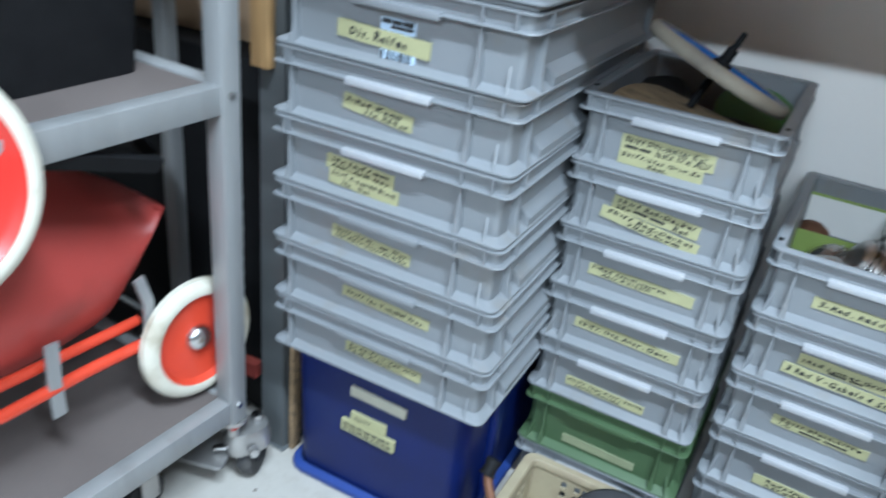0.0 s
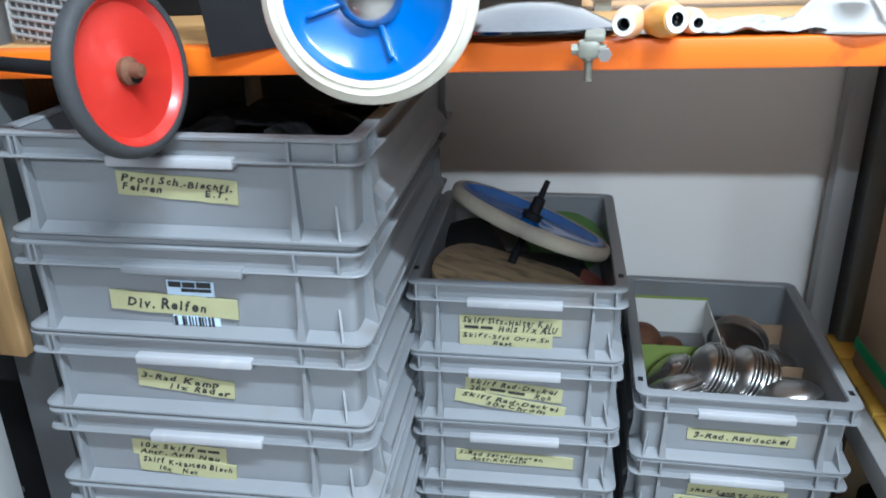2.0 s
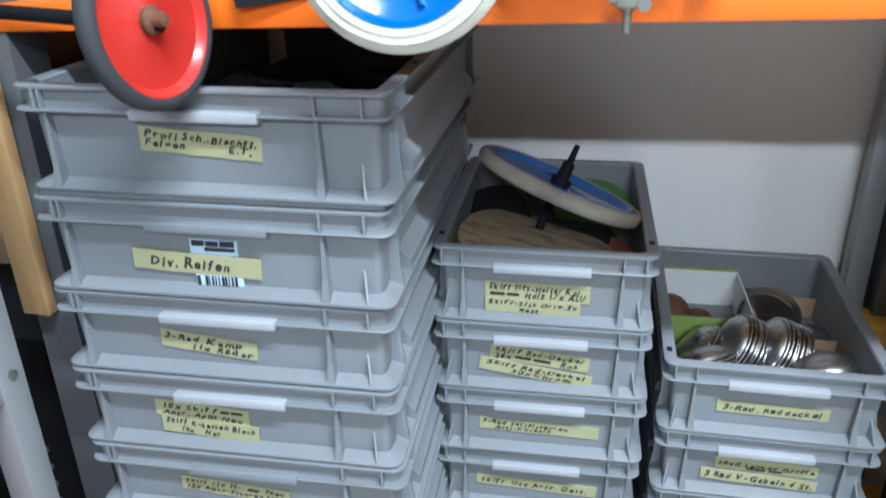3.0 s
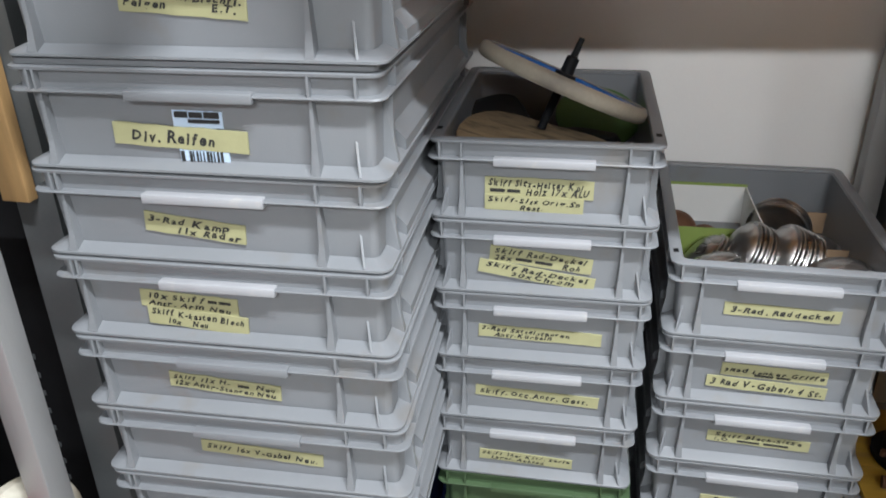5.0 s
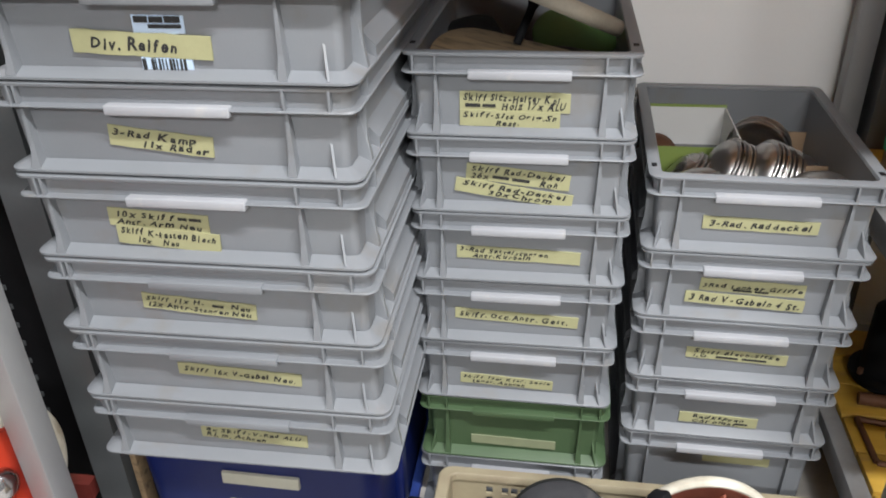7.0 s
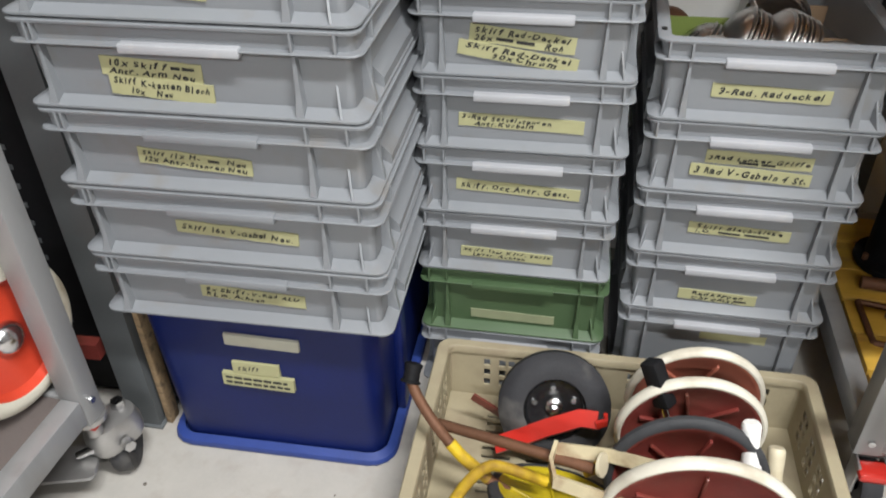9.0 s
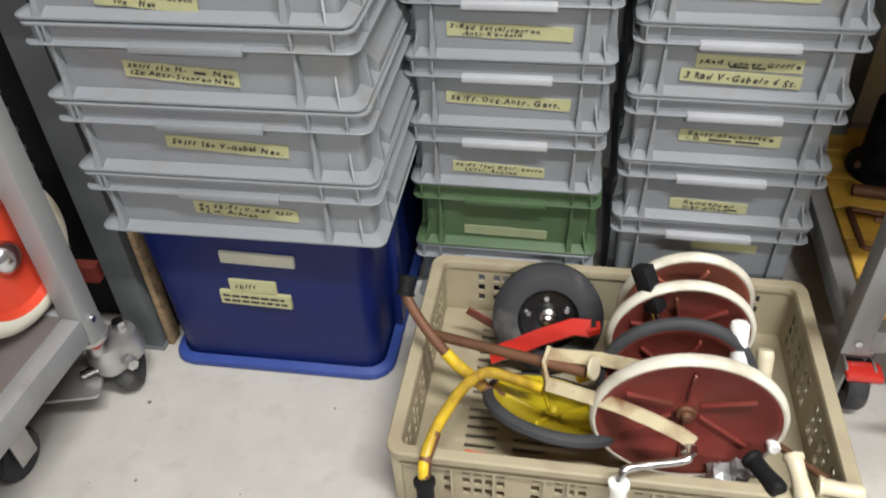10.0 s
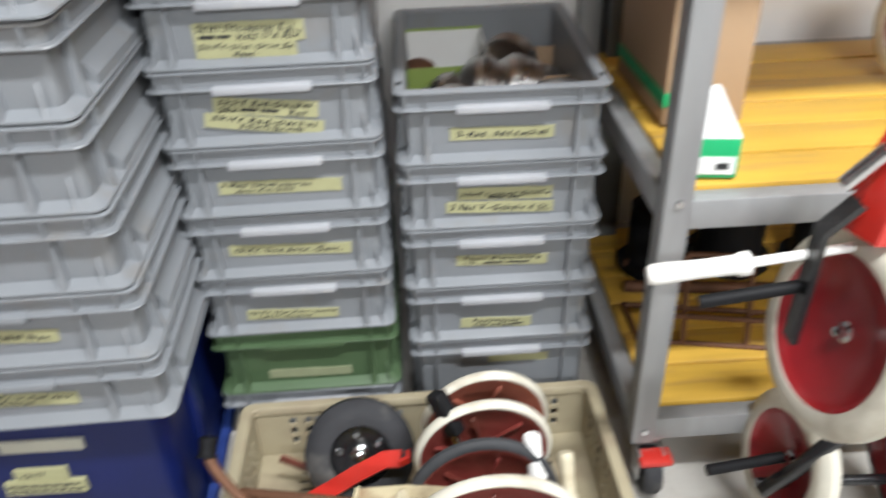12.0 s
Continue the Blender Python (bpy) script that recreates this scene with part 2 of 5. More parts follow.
def holed(w, h, t, holes, bm=None, m=None):
    """An upright panel w wide (x), h high (z) and t thick (y), with rectangular holes (x0, x1, z0, z1) through it."""
    bm = bm or bmesh.new()
    xs = sorted({0.0, w, *[round(v, 4) for q in holes for v in q[:2]]})
    zs = sorted({0.0, h, *[round(v, 4) for q in holes for v in q[2:]]})

    def solid(i, j):
        if not (0 <= i < len(xs) - 1 and 0 <= j < len(zs) - 1):
            return False
        cx, cz = (xs[i] + xs[i + 1]) / 2, (zs[j] + zs[j + 1]) / 2
        return not any(q[0] < cx < q[1] and q[2] < cz < q[3] for q in holes)

    made = {}

    def v(i, j, k):
        if (i, j, k) not in made:
            p = Vector((xs[i], k * t, zs[j]))
            made[i, j, k] = bm.verts.new(m @ p if m is not None else p)
        return made[i, j, k]

    for i in range(len(xs) - 1):
        for j in range(len(zs) - 1):
            if not solid(i, j):
                continue
            for k in (0, 1):
                bm.faces.new((v(i, j, k), v(i + 1, j, k), v(i + 1, j + 1, k), v(i, j + 1, k)))
            for (di, dj), (a, b) in (((-1, 0), ((i, j), (i, j + 1))), ((1, 0), ((i + 1, j), (i + 1, j + 1))), ((0, -1), ((i, j), (i + 1, j))), ((0, 1), ((i, j + 1), (i + 1, j + 1)))):
                if not solid(i + di, j + dj):
                    bm.faces.new((v(*a, 0), v(*b, 0), v(*b, 1), v(*a, 1)))
    return bm


def aim(eye, axis, spin=0):
    """A pose at eye whose z axis points along axis."""
    return Matrix.Translation(eye) @ Vector(axis).to_track_quat("Z", "Y").to_matrix().to_4x4() @ pose(0, 0, 0, 0, 0, spin)


GLYPHS = {}


def glyph(c):
    """Outline points, faces and width of one character."""
    if c not in GLYPHS:
        cu = bpy.data.curves.new("writing", "FONT")
        cu.body, cu.shear, cu.offset, cu.resolution_u = c, 0.26, 0.036, 2
        tmp = bpy.data.objects.new("tmp", cu)
        scene.collection.objects.link(tmp)
        me = bpy.data.meshes.new_from_object(tmp.evaluated_get(bpy.context.evaluated_depsgraph_get()))
        bpy.data.objects.remove(tmp)
        pts, faces = [v.co.xy.copy() for v in me.vertices], [tuple(p.vertices) for p in me.polygons]
        bpy.data.meshes.remove(me)
        GLYPHS[c] = pts, faces, (max(p.x for p in pts) if pts else 0.26)
    return GLYPHS[c]


def writing(text, w, h, parent, m, ink=INK, seed=1):
    """Uneven handwriting fitted into w by h, in the local xz plane facing -y."""
    rnd = random.Random(seed * 13 + len(text))
    verts, faces = [], []
    for row, line in enumerate(text.split("\n")):
        x, drift = 0.0, rnd.uniform(-0.02, 0.02)
        for c in line:
            if c == " ":
                x += 0.30
                continue
            pts, fs, wide = glyph(c)
            size, turn, lift = rnd.uniform(0.88, 1.14), rnd.uniform(-0.10, 0.10), rnd.uniform(-0.06, 0.06) + drift * x
            n0 = len(verts)
            for p in pts:
                px, py = p.x * size * 0.92, p.y * size
                verts.append((x + px * math.cos(turn) - py * math.sin(turn), px * math.sin(turn) + py * math.cos(turn) + lift - row * 0.98))
            faces += [tuple(n0 + k for k in f) for f in fs]
            x += wide * size * 0.92 + rnd.uniform(0.03, 0.10)
    co = np.array(verts)
    lo, hi = co.min(0), co.max(0)
    out = []
    for px, py in verts:
        x, y = (px - lo[0]) / (hi[0] - lo[0]) * w, (py - lo[1]) / (hi[1] - lo[1]) * h
        q = Vector((x * 170 + seed * 9.1, y * 170, seed))
        x += 0.0010 * noise.noise(q)
        y += 0.0010 * noise.noise(q * 0.7 + Vector((5, 3, 1))) + 0.0005 * math.sin(x * 130 + seed)
        out.append((x - w / 2, 0, y - h / 2))
    me = bpy.data.meshes.new("writing")
    me.from_pydata(out, [], faces)
    me.materials.append(ink)
    ob = new("writing", me)
    ob.parent = parent
    ob.matrix_local = m
    return ob


# ---- setting ----
ROOM = pose(0, 0, 0, 0, 0, 3.0)


def setting(name, bm, material, label, m=None):
    ob = new(name, mesh_of(name, bm, material))
    ob.matrix_world = m if m is not None else ROOM
    return tagged(ob, label, kind="structure")


setting("floor", box(-2.9, 4.6, -8.2, 1.2, -0.1, 0.0), FLOOR, "pale worn sealed concrete floor with small stains", pose(0, 0, 0))
setting("wall_back", box(-2.5, 4.0, 0.655, 0.80, 0.002, 3.5), WALL, "white painted wall behind the stacked boxes")
# three unseen walls added around the room, dark to limit ambient light
setting("wall_left", box(-2.65, -2.5, -7.8, 0.8, 0.002, 3.5), FAR_WALL, "unseen added wall, kept dark grey to cut the bounced light")
setting("wall_right", box(4.0, 4.15, -7.8, 0.8, 0.002, 3.5), FAR_WALL, "unseen added wall, kept dark grey to cut the bounced light")
setting("wall_front", box(-2.65, 4.15, -7.95, -7.8, 0.002, 3.5), FAR_WALL, "unseen added wall, kept dark grey to cut the bounced light")
setting("ceiling", box(-2.65, 4.15, -7.95, 0.8, 3.5, 3.6), WALL, "plain white ceiling")


# ---- storage boxes ----
def storage_box(a, b, h, rib_x, bar, main, bar_mat, m, label, group):
    """A stackable plastic box with half sizes a (x), b (y) and height h, its base on z = 0, its short side towards -y."""
    t = thing("storage_box", m, label, "storage box", group)
    r = 0.009
    part("body", loft([rrect(a - 0.0175, b - 0.0175, r, 0.003), rrect(a - 0.0145, b - 0.0145, r, h - 0.012), rrect(a - 0.0145, b - 0.0145, r, h - 0.004),
                       rrect(a - 0.0185, b - 0.0185, r, h - 0.004), rrect(a - 0.0215, b - 0.0215, r, 0.008)], True, True), main, t)
    part("rim", loft([rrect(a - 0.0145, b - 0.0145, r, h - 0.027), rrect(a - 0.0012, b - 0.0012, r + 0.006, h - 0.027), rrect(a, b, r + 0.006, h - 0.0255), rrect(a - 0.0008, b - 0.0008, r + 0.006, h - 0.0238),
                      rrect(a - 0.009, b - 0.009, r + 0.003, h - 0.0232), rrect(a - 0.0085, b - 0.0085, r + 0.003, h - 0.0042), rrect(a - 0.002, b - 0.002, r + 0.006, h - 0.004), rrect(a - 0.0015, b - 0.0015, r + 0.006, h - 0.001),
                      rrect(a - 0.003, b - 0.003, r + 0.005, h), rrect(a - 0.0170, b - 0.0170, r, h), rrect(a - 0.0187, b - 0.0187, r, h - 0.003)]), main, t)
    part("base_flange", loft([rrect(a - 0.019, b - 0.019, r, 0.002), rrect(a - 0.003, b - 0.003, r + 0.006, 0.0008), rrect(a - 0.0005, b - 0.0005, r + 0.006, 0.002), rrect(a - 0.0005, b - 0.0005, r + 0.006, 0.0045),
                              rrect(a - 0.0025, b - 0.0025, r + 0.006, 0.0058), rrect(a - 0.0165, b - 0.0165, r, 0.0120)]), main, t)
    part("handle_bar", box(-bar, bar, -b - 0.0020, -b + 0.012, h - 0.0325, h - 0.0215, 0.002), bar_mat, t, "pale grip bar")

    def rib():
        bm = bmesh.new()
        x = 0.0016
        prof = [(0.0055, h - 0.0265, x), (0.0160, h - 0.0265, x), (0.0185, 0.010, 0.0042), (0.0015, 0.0055, 0.0048), (0.0052, 0.030, 0.0030)]
        va = [bm.verts.new((-e, d, z)) for d, z, e in prof]
        vb = [bm.verts.new((e, d, z)) for d, z, e in prof]
        bm.faces.new(va), bm.faces.new(vb)
        for i in range(5):
            j = (i + 1) % 5
            bm.faces.new((va[i], va[j], vb[j], vb[i]))
        return bm

    def gusset():
        bm = bmesh.new()
        va = [bm.verts.new((-0.0013, d, z)) for d, z in [(0.0185, 0.040), (0.0185, 0.008), (0.0015, 0.006)]]
        vb = [bm.verts.new((0.0013, d, z)) for d, z in [(0.0185, 0.040), (0.0185, 0.008), (0.0015, 0.006)]]
        bm.faces.new(va), bm.faces.new(vb)
        for i in range(3):
            j = (i + 1) % 3
            bm.faces.new((va[i], va[j], vb[j], vb[i]))
        return bm

    rib_mesh, gusset_mesh = mesh_of("rib", rib(), main, False), mesh_of("gusset", gusset(), main, False)
    web_mesh = mesh_of("rim_web", box(-0.0013, 0.0013, 0.001, 0.010, h - 0.0245, h - 0.003), main, False)

    def put(me, name, mm):
        ob = new(name, me)
        ob.parent, ob.matrix_local = t, mm

    for s in (-1, 1):
        for turn, half, at in ((0, b, rib_x[0 if s < 0 else 1]), (180, b, rib_x[0 if s < 0 else 1]), (90, a, b - 0.055), (-90, a, b - 0.055)):
            base = pose(0, 0, 0, 0, 0, turn)
            put(rib_mesh, "rib", base @ pose(s * at, -half, 0))
            put(web_mesh, "rim_web", base @ pose(s * at, -half, 0))
        inset = 0.028 if a > 0.18 else 0.017
        for turn in (0, 180):
            put(gusset_mesh, "gusset", pose(0, 0, 0, 0, 0, turn) @ pose(s * (a - inset), -b, 0, 0, 0, 22 * s))
            put(web_mesh, "rim_web", pose(0, 0, 0, 0, 0, turn) @ pose(s * (a - inset), -b, 0))
    for s in (-1, 1):
        bm = bmesh.new()
        prof = [(a - 0.0165, 0.006), (a - 0.0018, 0.006), (a - 0.0018, 0.0175), (a - 0.0050, 0.0215), (a - 0.0165, 0.0330)]
        ends = [[bm.verts.new((s * px, y, pz)) for px, pz in prof] for y in (-b + 0.090, b - 0.090)]
        bm.faces.new(ends[0]), bm.faces.new(ends[1])
        for k in range(5):
            q = (k + 1) % 5
            bm.faces.new((ends[0][k], ends[0][q], ends[1][q], ends[1][k]))
        part("side_ledge", bm, main, t, smooth=False)
    return t


def note(parent, b, x, z, w, h, tilt, text, material=TAPE, tw=0.9, th=0.72, dx=0.0, seed=1, label="yellow tape note with black handwriting", lift=0.0, bars=()):
    """A strip of tape on the box's front, with its writing."""
    m = pose(x, -b + 0.0151 - lift, z, 1.2, tilt, 0)
    bm = bmesh.new()
    n = 9
    rnd = random.Random(seed * 7 + int(x * 1000))
    top = [(-w / 2 + w * k / n, h / 2 + rnd.uniform(-0.0006, 0.0006)) for k in range(n + 1)]
    bot = [(-w / 2 + w * k / n + rnd.uniform(-0.0004, 0.0004), -h / 2 + rnd.uniform(-0.0006, 0.0006)) for k in range(n + 1)]
    fr = [[bm.verts.new((px, -0.0006, pz)) for px, pz in row] for row in (top, bot)]
    bk = [[bm.verts.new((px, 0.0012, pz)) for px, pz in row] for row in (top, bot)]
    for k in range(n):
        bm.faces.new((fr[0][k], fr[0][k + 1], fr[1][k + 1], fr[1][k]))
        for q in (0, 1):
            bm.faces.new((fr[q][k], fr[q][k + 1], bk[q][k + 1], bk[q][k]))
    for k in (0, n):
        bm.faces.new((fr[0][k], fr[1][k], bk[1][k], bk[0][k]))
    p = part("note", bm, material, parent, label, m, smooth=False)
    if text:
        writing(text, w * tw, h * th, p, pose(dx, -0.0011, 0), seed=seed)
    if bars:
        bm = bmesh.new()
        for x0, x1, z0, z1 in bars:
            cub(bm, w * x0, w * x1, -0.0013, -0.0009, h * z0, h * z1)
        part("writing_bar", bm, INK, p, "black bars of illegible writing", smooth=False)
    return p


LA, LB, SA, SB = 0.2, 0.3, 0.15, 0.2
BIG = "large light grey stackable plastic storage box with handwritten tape notes"
SMALL = "small light grey stackable plastic storage box with handwritten tape notes"


def stack_pose(x, y, z, k, yaw=0.0):
    rnd = random.Random(k)
    return pose(x + rnd.uniform(-0.0015, 0.0015), y + rnd.uniform(-0.002, 0.002), z, 0, 0, yaw + rnd.uniform(-0.4, 0.4))


# the tall stack of large boxes, from the bottom upwards
big = []
LEVELS = (0.311, 0.409, 0.511, 0.611, 0.715, 0.818, 0.935)
FRONT_LEFT = ((0.041, -0.032), (0.039, -0.031), (0.034, -0.029), (0.030, -0.026), (0.028, -0.022), (0.031, -0.021), (0.036, -0.018))
for k, (z, (x, y)) in enumerate(zip(LEVELS, FRONT_LEFT)):
    yaw = (4.0, 4.0, 3.8, 3.6, 3.4, 3.0, 2.4)[k]
    m = pose(x, y, z, 0, 0, yaw) @ pose(LA, LB, 0)
    lab = BIG
    if k == 6:
        lab = "large open light grey plastic storage box full of dark tyres"
    big.append(storage_box(LA, LB, 0.112 if k == 6 else LEVELS[k + 1] - z - 0.0015 - (0.006 if k == 5 else 0), (0.165, 0.125), 0.068, GREY, GREY if k in (0, 1, 2, 5) else BAR, m, lab, "stack of large boxes"))
b7, b6, b5, b4, b3, b2, b1 = big
part("lid", loft([rrect(LA - 0.010, LB - 0.010, 0.01, 0.1098), rrect(LA - 0.007, LB - 0.007, 0.01, 0.1105), rrect(LA - 0.007, LB - 0.007, 0.01, 0.1160), rrect(LA - 0.010, LB - 0.010, 0.01, 0.1166)], True, True), GREY, b2, "flat grey lid between the boxes")
note(b1, LB, -0.003, 0.054, 0.132, 0.026, 3.5, "Profi Sch.-Blechfl.\nFelgen            E.T.", tw=0.92, th=0.8, seed=1)
note(b2, LB, -0.022, 0.036, 0.148, 0.024, 2.5, "Div. Reifen", tw=0.62, th=0.62, dx=-0.008, seed=2, lift=0.001)
note(b2, LB, 0.0, 0.056, 0.054, 0.018, 1, "", STICKER, label="pale blue printed sticker with black bars")
note(b2, LB, 0.002, 0.0165, 0.054, 0.018, 1, "", STICKER, label="pale blue printed sticker with black bars")
bm = bmesh.new()
for x0, x1, z0, z1 in ((-0.024, -0.010, 0.058, 0.064), (-0.008, 0.006, 0.058, 0.0635), (0.008, 0.024, 0.058, 0.064), (-0.010, 0.024, 0.0525, 0.056)):
    cub(bm, x0, x1, -LB + 0.0126, -LB + 0.0140, z0, z1)
part("print", bm, INK, b2, "black printed bars of the sticker", smooth=False)
bm = bmesh.new()
for k, wd in enumerate((3, 1, 2, 1, 1, 3, 2, 1, 2, 3)):
    cub(bm, -0.014 + k * 0.0038, -0.014 + k * 0.0038 + wd * 0.0008, -LB + 0.0126, -LB + 0.0140, 0.011, 0.022)
cub(bm, -0.0235, -0.020, -LB + 0.0126, -LB + 0.0140, 0.011, 0.022)
part("print", bm, INK, b2, "black printed bars of the sticker", smooth=False)
note(b3, LB, -0.021, 0.036, 0.116, 0.023, 6, "3-Rad Kamp\n       11x Räder", tw=0.93, th=0.86, seed=3)
note(b4, LB, -0.044, 0.047, 0.118, 0.022, 3, "10x Skiff             \nAntr. Arm Neu", tw=0.86, th=0.85, seed=4, bars=((0.20, 0.29, 0.10, 0.26), (0.31, 0.43, 0.11, 0.27)))
note(b4, LB, -0.036, 0.0245, 0.122, 0.024, 4, "Skiff K-kasten Blech\n      10x    Neu", tw=0.92, th=0.85, seed=5, lift=0.001)
note(b5, LB, -0.020, 0.035, 0.140, 0.021, 4, "Skiff 11x H-         Neu\n12x Antr-Stangen Neu", tw=0.92, th=0.85, seed=6, bars=((0.12, 0.22, 0.08, 0.24),))
note(b6, LB, 0.010, 0.040, 0.158, 0.018, 3, "Skiff 16x V-Gabel Neu.", tw=0.9, th=0.6, seed=7)
note(b7, LB, 0.012, 0.038, 0.142, 0.020, 3, "8x Skiff-V-Rad ALU\nRL m. Achsen", tw=0.9, th=0.85, seed=8)

MX, MY, MYAW = 0.547, 0.438, 3.2
mid = []
for k in range(5):
    lab = SMALL if k < 4 else "small open grey plastic storage box holding an old blue wheel"
    mid.append(storage_box(SA, SB, 0.109 if k == 4 else 0.1075, (0.105, 0.105), 0.064, GREY, BAR, stack_pose(MX, MY, 0.2475 + 0.1082 * k, 60 + k, MYAW), lab, "middle stack of boxes"))
m5, m4, m3, m2, m1 = mid
green = storage_box(SA, SB, 0.1235, (0.105, 0.105), 0.064, GREEN, GREEN, stack_pose(MX, MY + 0.002, 0.1235, 70, MYAW), "small green stackable plastic storage box with a blank tape note", "middle stack of boxes")
bottom = storage_box(SA, SB, 0.123, (0.105, 0.105), 0.064, GREY, BAR, stack_pose(MX, MY, 0.0, 71, MYAW), "small light grey plastic storage box under the green one", "middle stack of boxes")
note(m1, SB, -0.006, 0.044, 0.140, 0.026, 0.5, "Skiff Sitz-Halter Kpl\n               Holz 17x ALU", tw=0.93, th=0.85, seed=9, bars=((-0.45, -0.31, -0.30, -0.12), (-0.29, -0.17, -0.29, -0.13)))
note(m1, SB, -0.012, 0.0215, 0.128, 0.021, 1, "Skiff-Sitz Orig.Sn\n           Rest.", tw=0.93, th=0.88, seed=10, lift=0.001)
note(m2, SB, -0.001, 0.050, 0.138, 0.023, 6, "Skiff Rad-Deckel\n26x                Roh", tw=0.9, th=0.88, seed=11, bars=((-0.24, -0.08, -0.28, -0.10), (-0.05, 0.12, -0.30, -0.12)))
note(m2, SB, -0.006, 0.0265, 0.158, 0.020, 8, "Skiff Rad-Deckel\n        30xChrom", tw=0.88, th=0.9, seed=12, lift=0.001)
note(m3, SB, 0.0, 0.039, 0.172, 0.020, 1.5, "3-Rad Sattelstangen\n     Antr.Kurbeln", tw=0.72, th=0.85, dx=-0.02, seed=13)
note(m4, SB, 0.001, 0.040, 0.180, 0.018, 2.5, "Skiff. Occ.Antr. Gest.", tw=0.88, th=0.6, dx=-0.004, seed=14)
note(m5, SB, -0.010, 0.028, 0.142, 0.018, 2, "Skiff 12er Kit/. Serie\n    Lager. Achsen", tw=0.95, th=0.9, seed=15)
note(green, SB, 0.000, 0.028, 0.136, 0.017, 1.0, "", OLD_TAPE, seed=16, label="blank pale tape strip")

for open_box, half in ((b1, LA), (m1, SA)):
    for sx in (-1, 1):
        part("rim_slot", box(sx * (half - 0.0095) - 0.0035, sx * (half - 0.0095) + 0.0035, -0.155, -0.144, 0.1085, 0.1095 if half == SA else 0.1125), BLACK, open_box, "small dark slot in the rim", smooth=False)
RX, RY, RYAW = 0.867, 0.458, 2.4
right = []
for k in range(5):
    lab = SMALL if k < 4 else "small open light grey plastic storage box full of chrome hubcaps"
    right.append(storage_box(SA, SB, (0.2045, 0.1055, 0.1055, 0.1055, 0.109)[k], (0.105, 0.105), 0.064, GREY, BAR, stack_pose(RX, RY, (0.0, 0.205, 0.311, 0.417, 0.523)[k], 80 + k, RYAW), lab, "low stack of boxes"))
r5, r4, r3, r2, r1 = right
for sx in (-1, 1):
    part("rim_slot", box(sx * (SA - 0.0095) - 0.0035, sx * (SA - 0.0095) + 0.0035, -0.165, -0.154, 0.1085, 0.1095), BLACK, r1, "small dark slot in the rim", smooth=False)
note(r1, SB, 0.0, 0.040, 0.146, 0.018, 1, "3-Rad. Raddeckel", tw=0.88, th=0.62, seed=17)
note(r2, SB, 0.006, 0.050, 0.138, 0.020, 1.5, "3Rad Lenker Griffe", tw=0.95, th=0.42, seed=18, bars=((-0.18, 0.0, -0.38, -0.22), (0.03, 0.16, -0.37, -0.23)))
note(r2, SB, -0.002, 0.028, 0.158, 0.018, 2, "3 Rad V-Gabeln 4 St.", tw=0.93, th=0.72, seed=19, lift=0.001)
note(r3, SB, 0.002, 0.040, 0.140, 0.018, 2, "Skiff Blech-Sitze\ni.O.", tw=0.85, th=0.9, seed=20, bars=((-0.20, 0.02, -0.32, -0.14), (0.06, 0.30, -0.30, -0.12)))
note(r4, SB, -0.008, 0.025, 0.114, 0.018, 2, "Radkappen\nChromst.", tw=0.66, th=0.88, seed=21, bars=((0.22, 0.38, -0.28, -0.10),))
note(r5, SB, 0.03, 0.152, 0.10, 0.016, 1, "", seed=22, label="yellow tape note")


# ---- blue bin ----
bin_t = thing("blue_bin", pose(0.208, 0.287, 0, 0, 0, 4.0), "dark blue plastic bin with a pale handle strip and tape notes", "bin")
part("body", loft([rrect(0.168, 0.255, 0.03, 0.004), rrect(0.176, 0.262, 0.03, 0.276), rrect(0.182, 0.268, 0.03, 0.277), rrect(0.183, 0.268, 0.03, 0.3095), rrect(0.172, 0.258, 0.03, 0.3095), rrect(0.164, 0.25, 0.03, 0.01)], True, True), BLUE, bin_t)
part("base_flange", loft([rrect(0.166, 0.253, 0.03, 0.001), rrect(0.184, 0.270, 0.04, 0.001), rrect(0.187, 0.272, 0.04, 0.006), rrect(0.185, 0.270, 0.04, 0.013), rrect(0.172, 0.258, 0.03, 0.018)], True), BLUE_LIP, bin_t, "scuffed pale blue foot flange")
part("handle_strip", box(-0.056, 0.056, -0.2665, -0.25, 0.229, 0.250, 0.002, pose(0, 0, 0, 0, 1.5, 0)), WHITE_TAPE, bin_t, "pale strip in the grip opening")
n1 = part("note", box(-0.036, 0.036, -0.2645, -0.255, 0.173, 0.195, 0, pose(-0.014, 0, 0, 0, 1, 0)), TAPE, bin_t, "tape note reading Skiff")
writing("Skiff", 0.034, 0.010, n1, pose(-0.022, -0.2648, 0.184), seed=30)
n2 = part("note", box(-0.055, 0.055, -0.266, -0.255, 0.147, 0.171, 0, pose(-0.016, 0, 0, 0, 2, 0)), TAPE, bin_t, "tape note with two lines of dense writing")
bm = bmesh.new()
rnd = random.Random(5)
for row in (0.163, 0.1535):
    x = -0.066
    while x < 0.028:
        w = rnd.uniform(0.006, 0.014)
        cub(bm, x, min(x + w, 0.033), -0.2665, -0.2655, row - 0.0022, row + 0.0022)
        x += w + 0.0025
part("writing", bm, INK, n2, m=pose(0.0, 0, 0.0, 0, 2, 0), smooth=False)
part("rib", box(0.170, 0.186, -0.16, -0.13, 0.02, 0.277, 0.003), BLUE, bin_t)
part("rib", box(0.170, 0.186, 0.13, 0.16, 0.02, 0.277, 0.003), BLUE, bin_t)


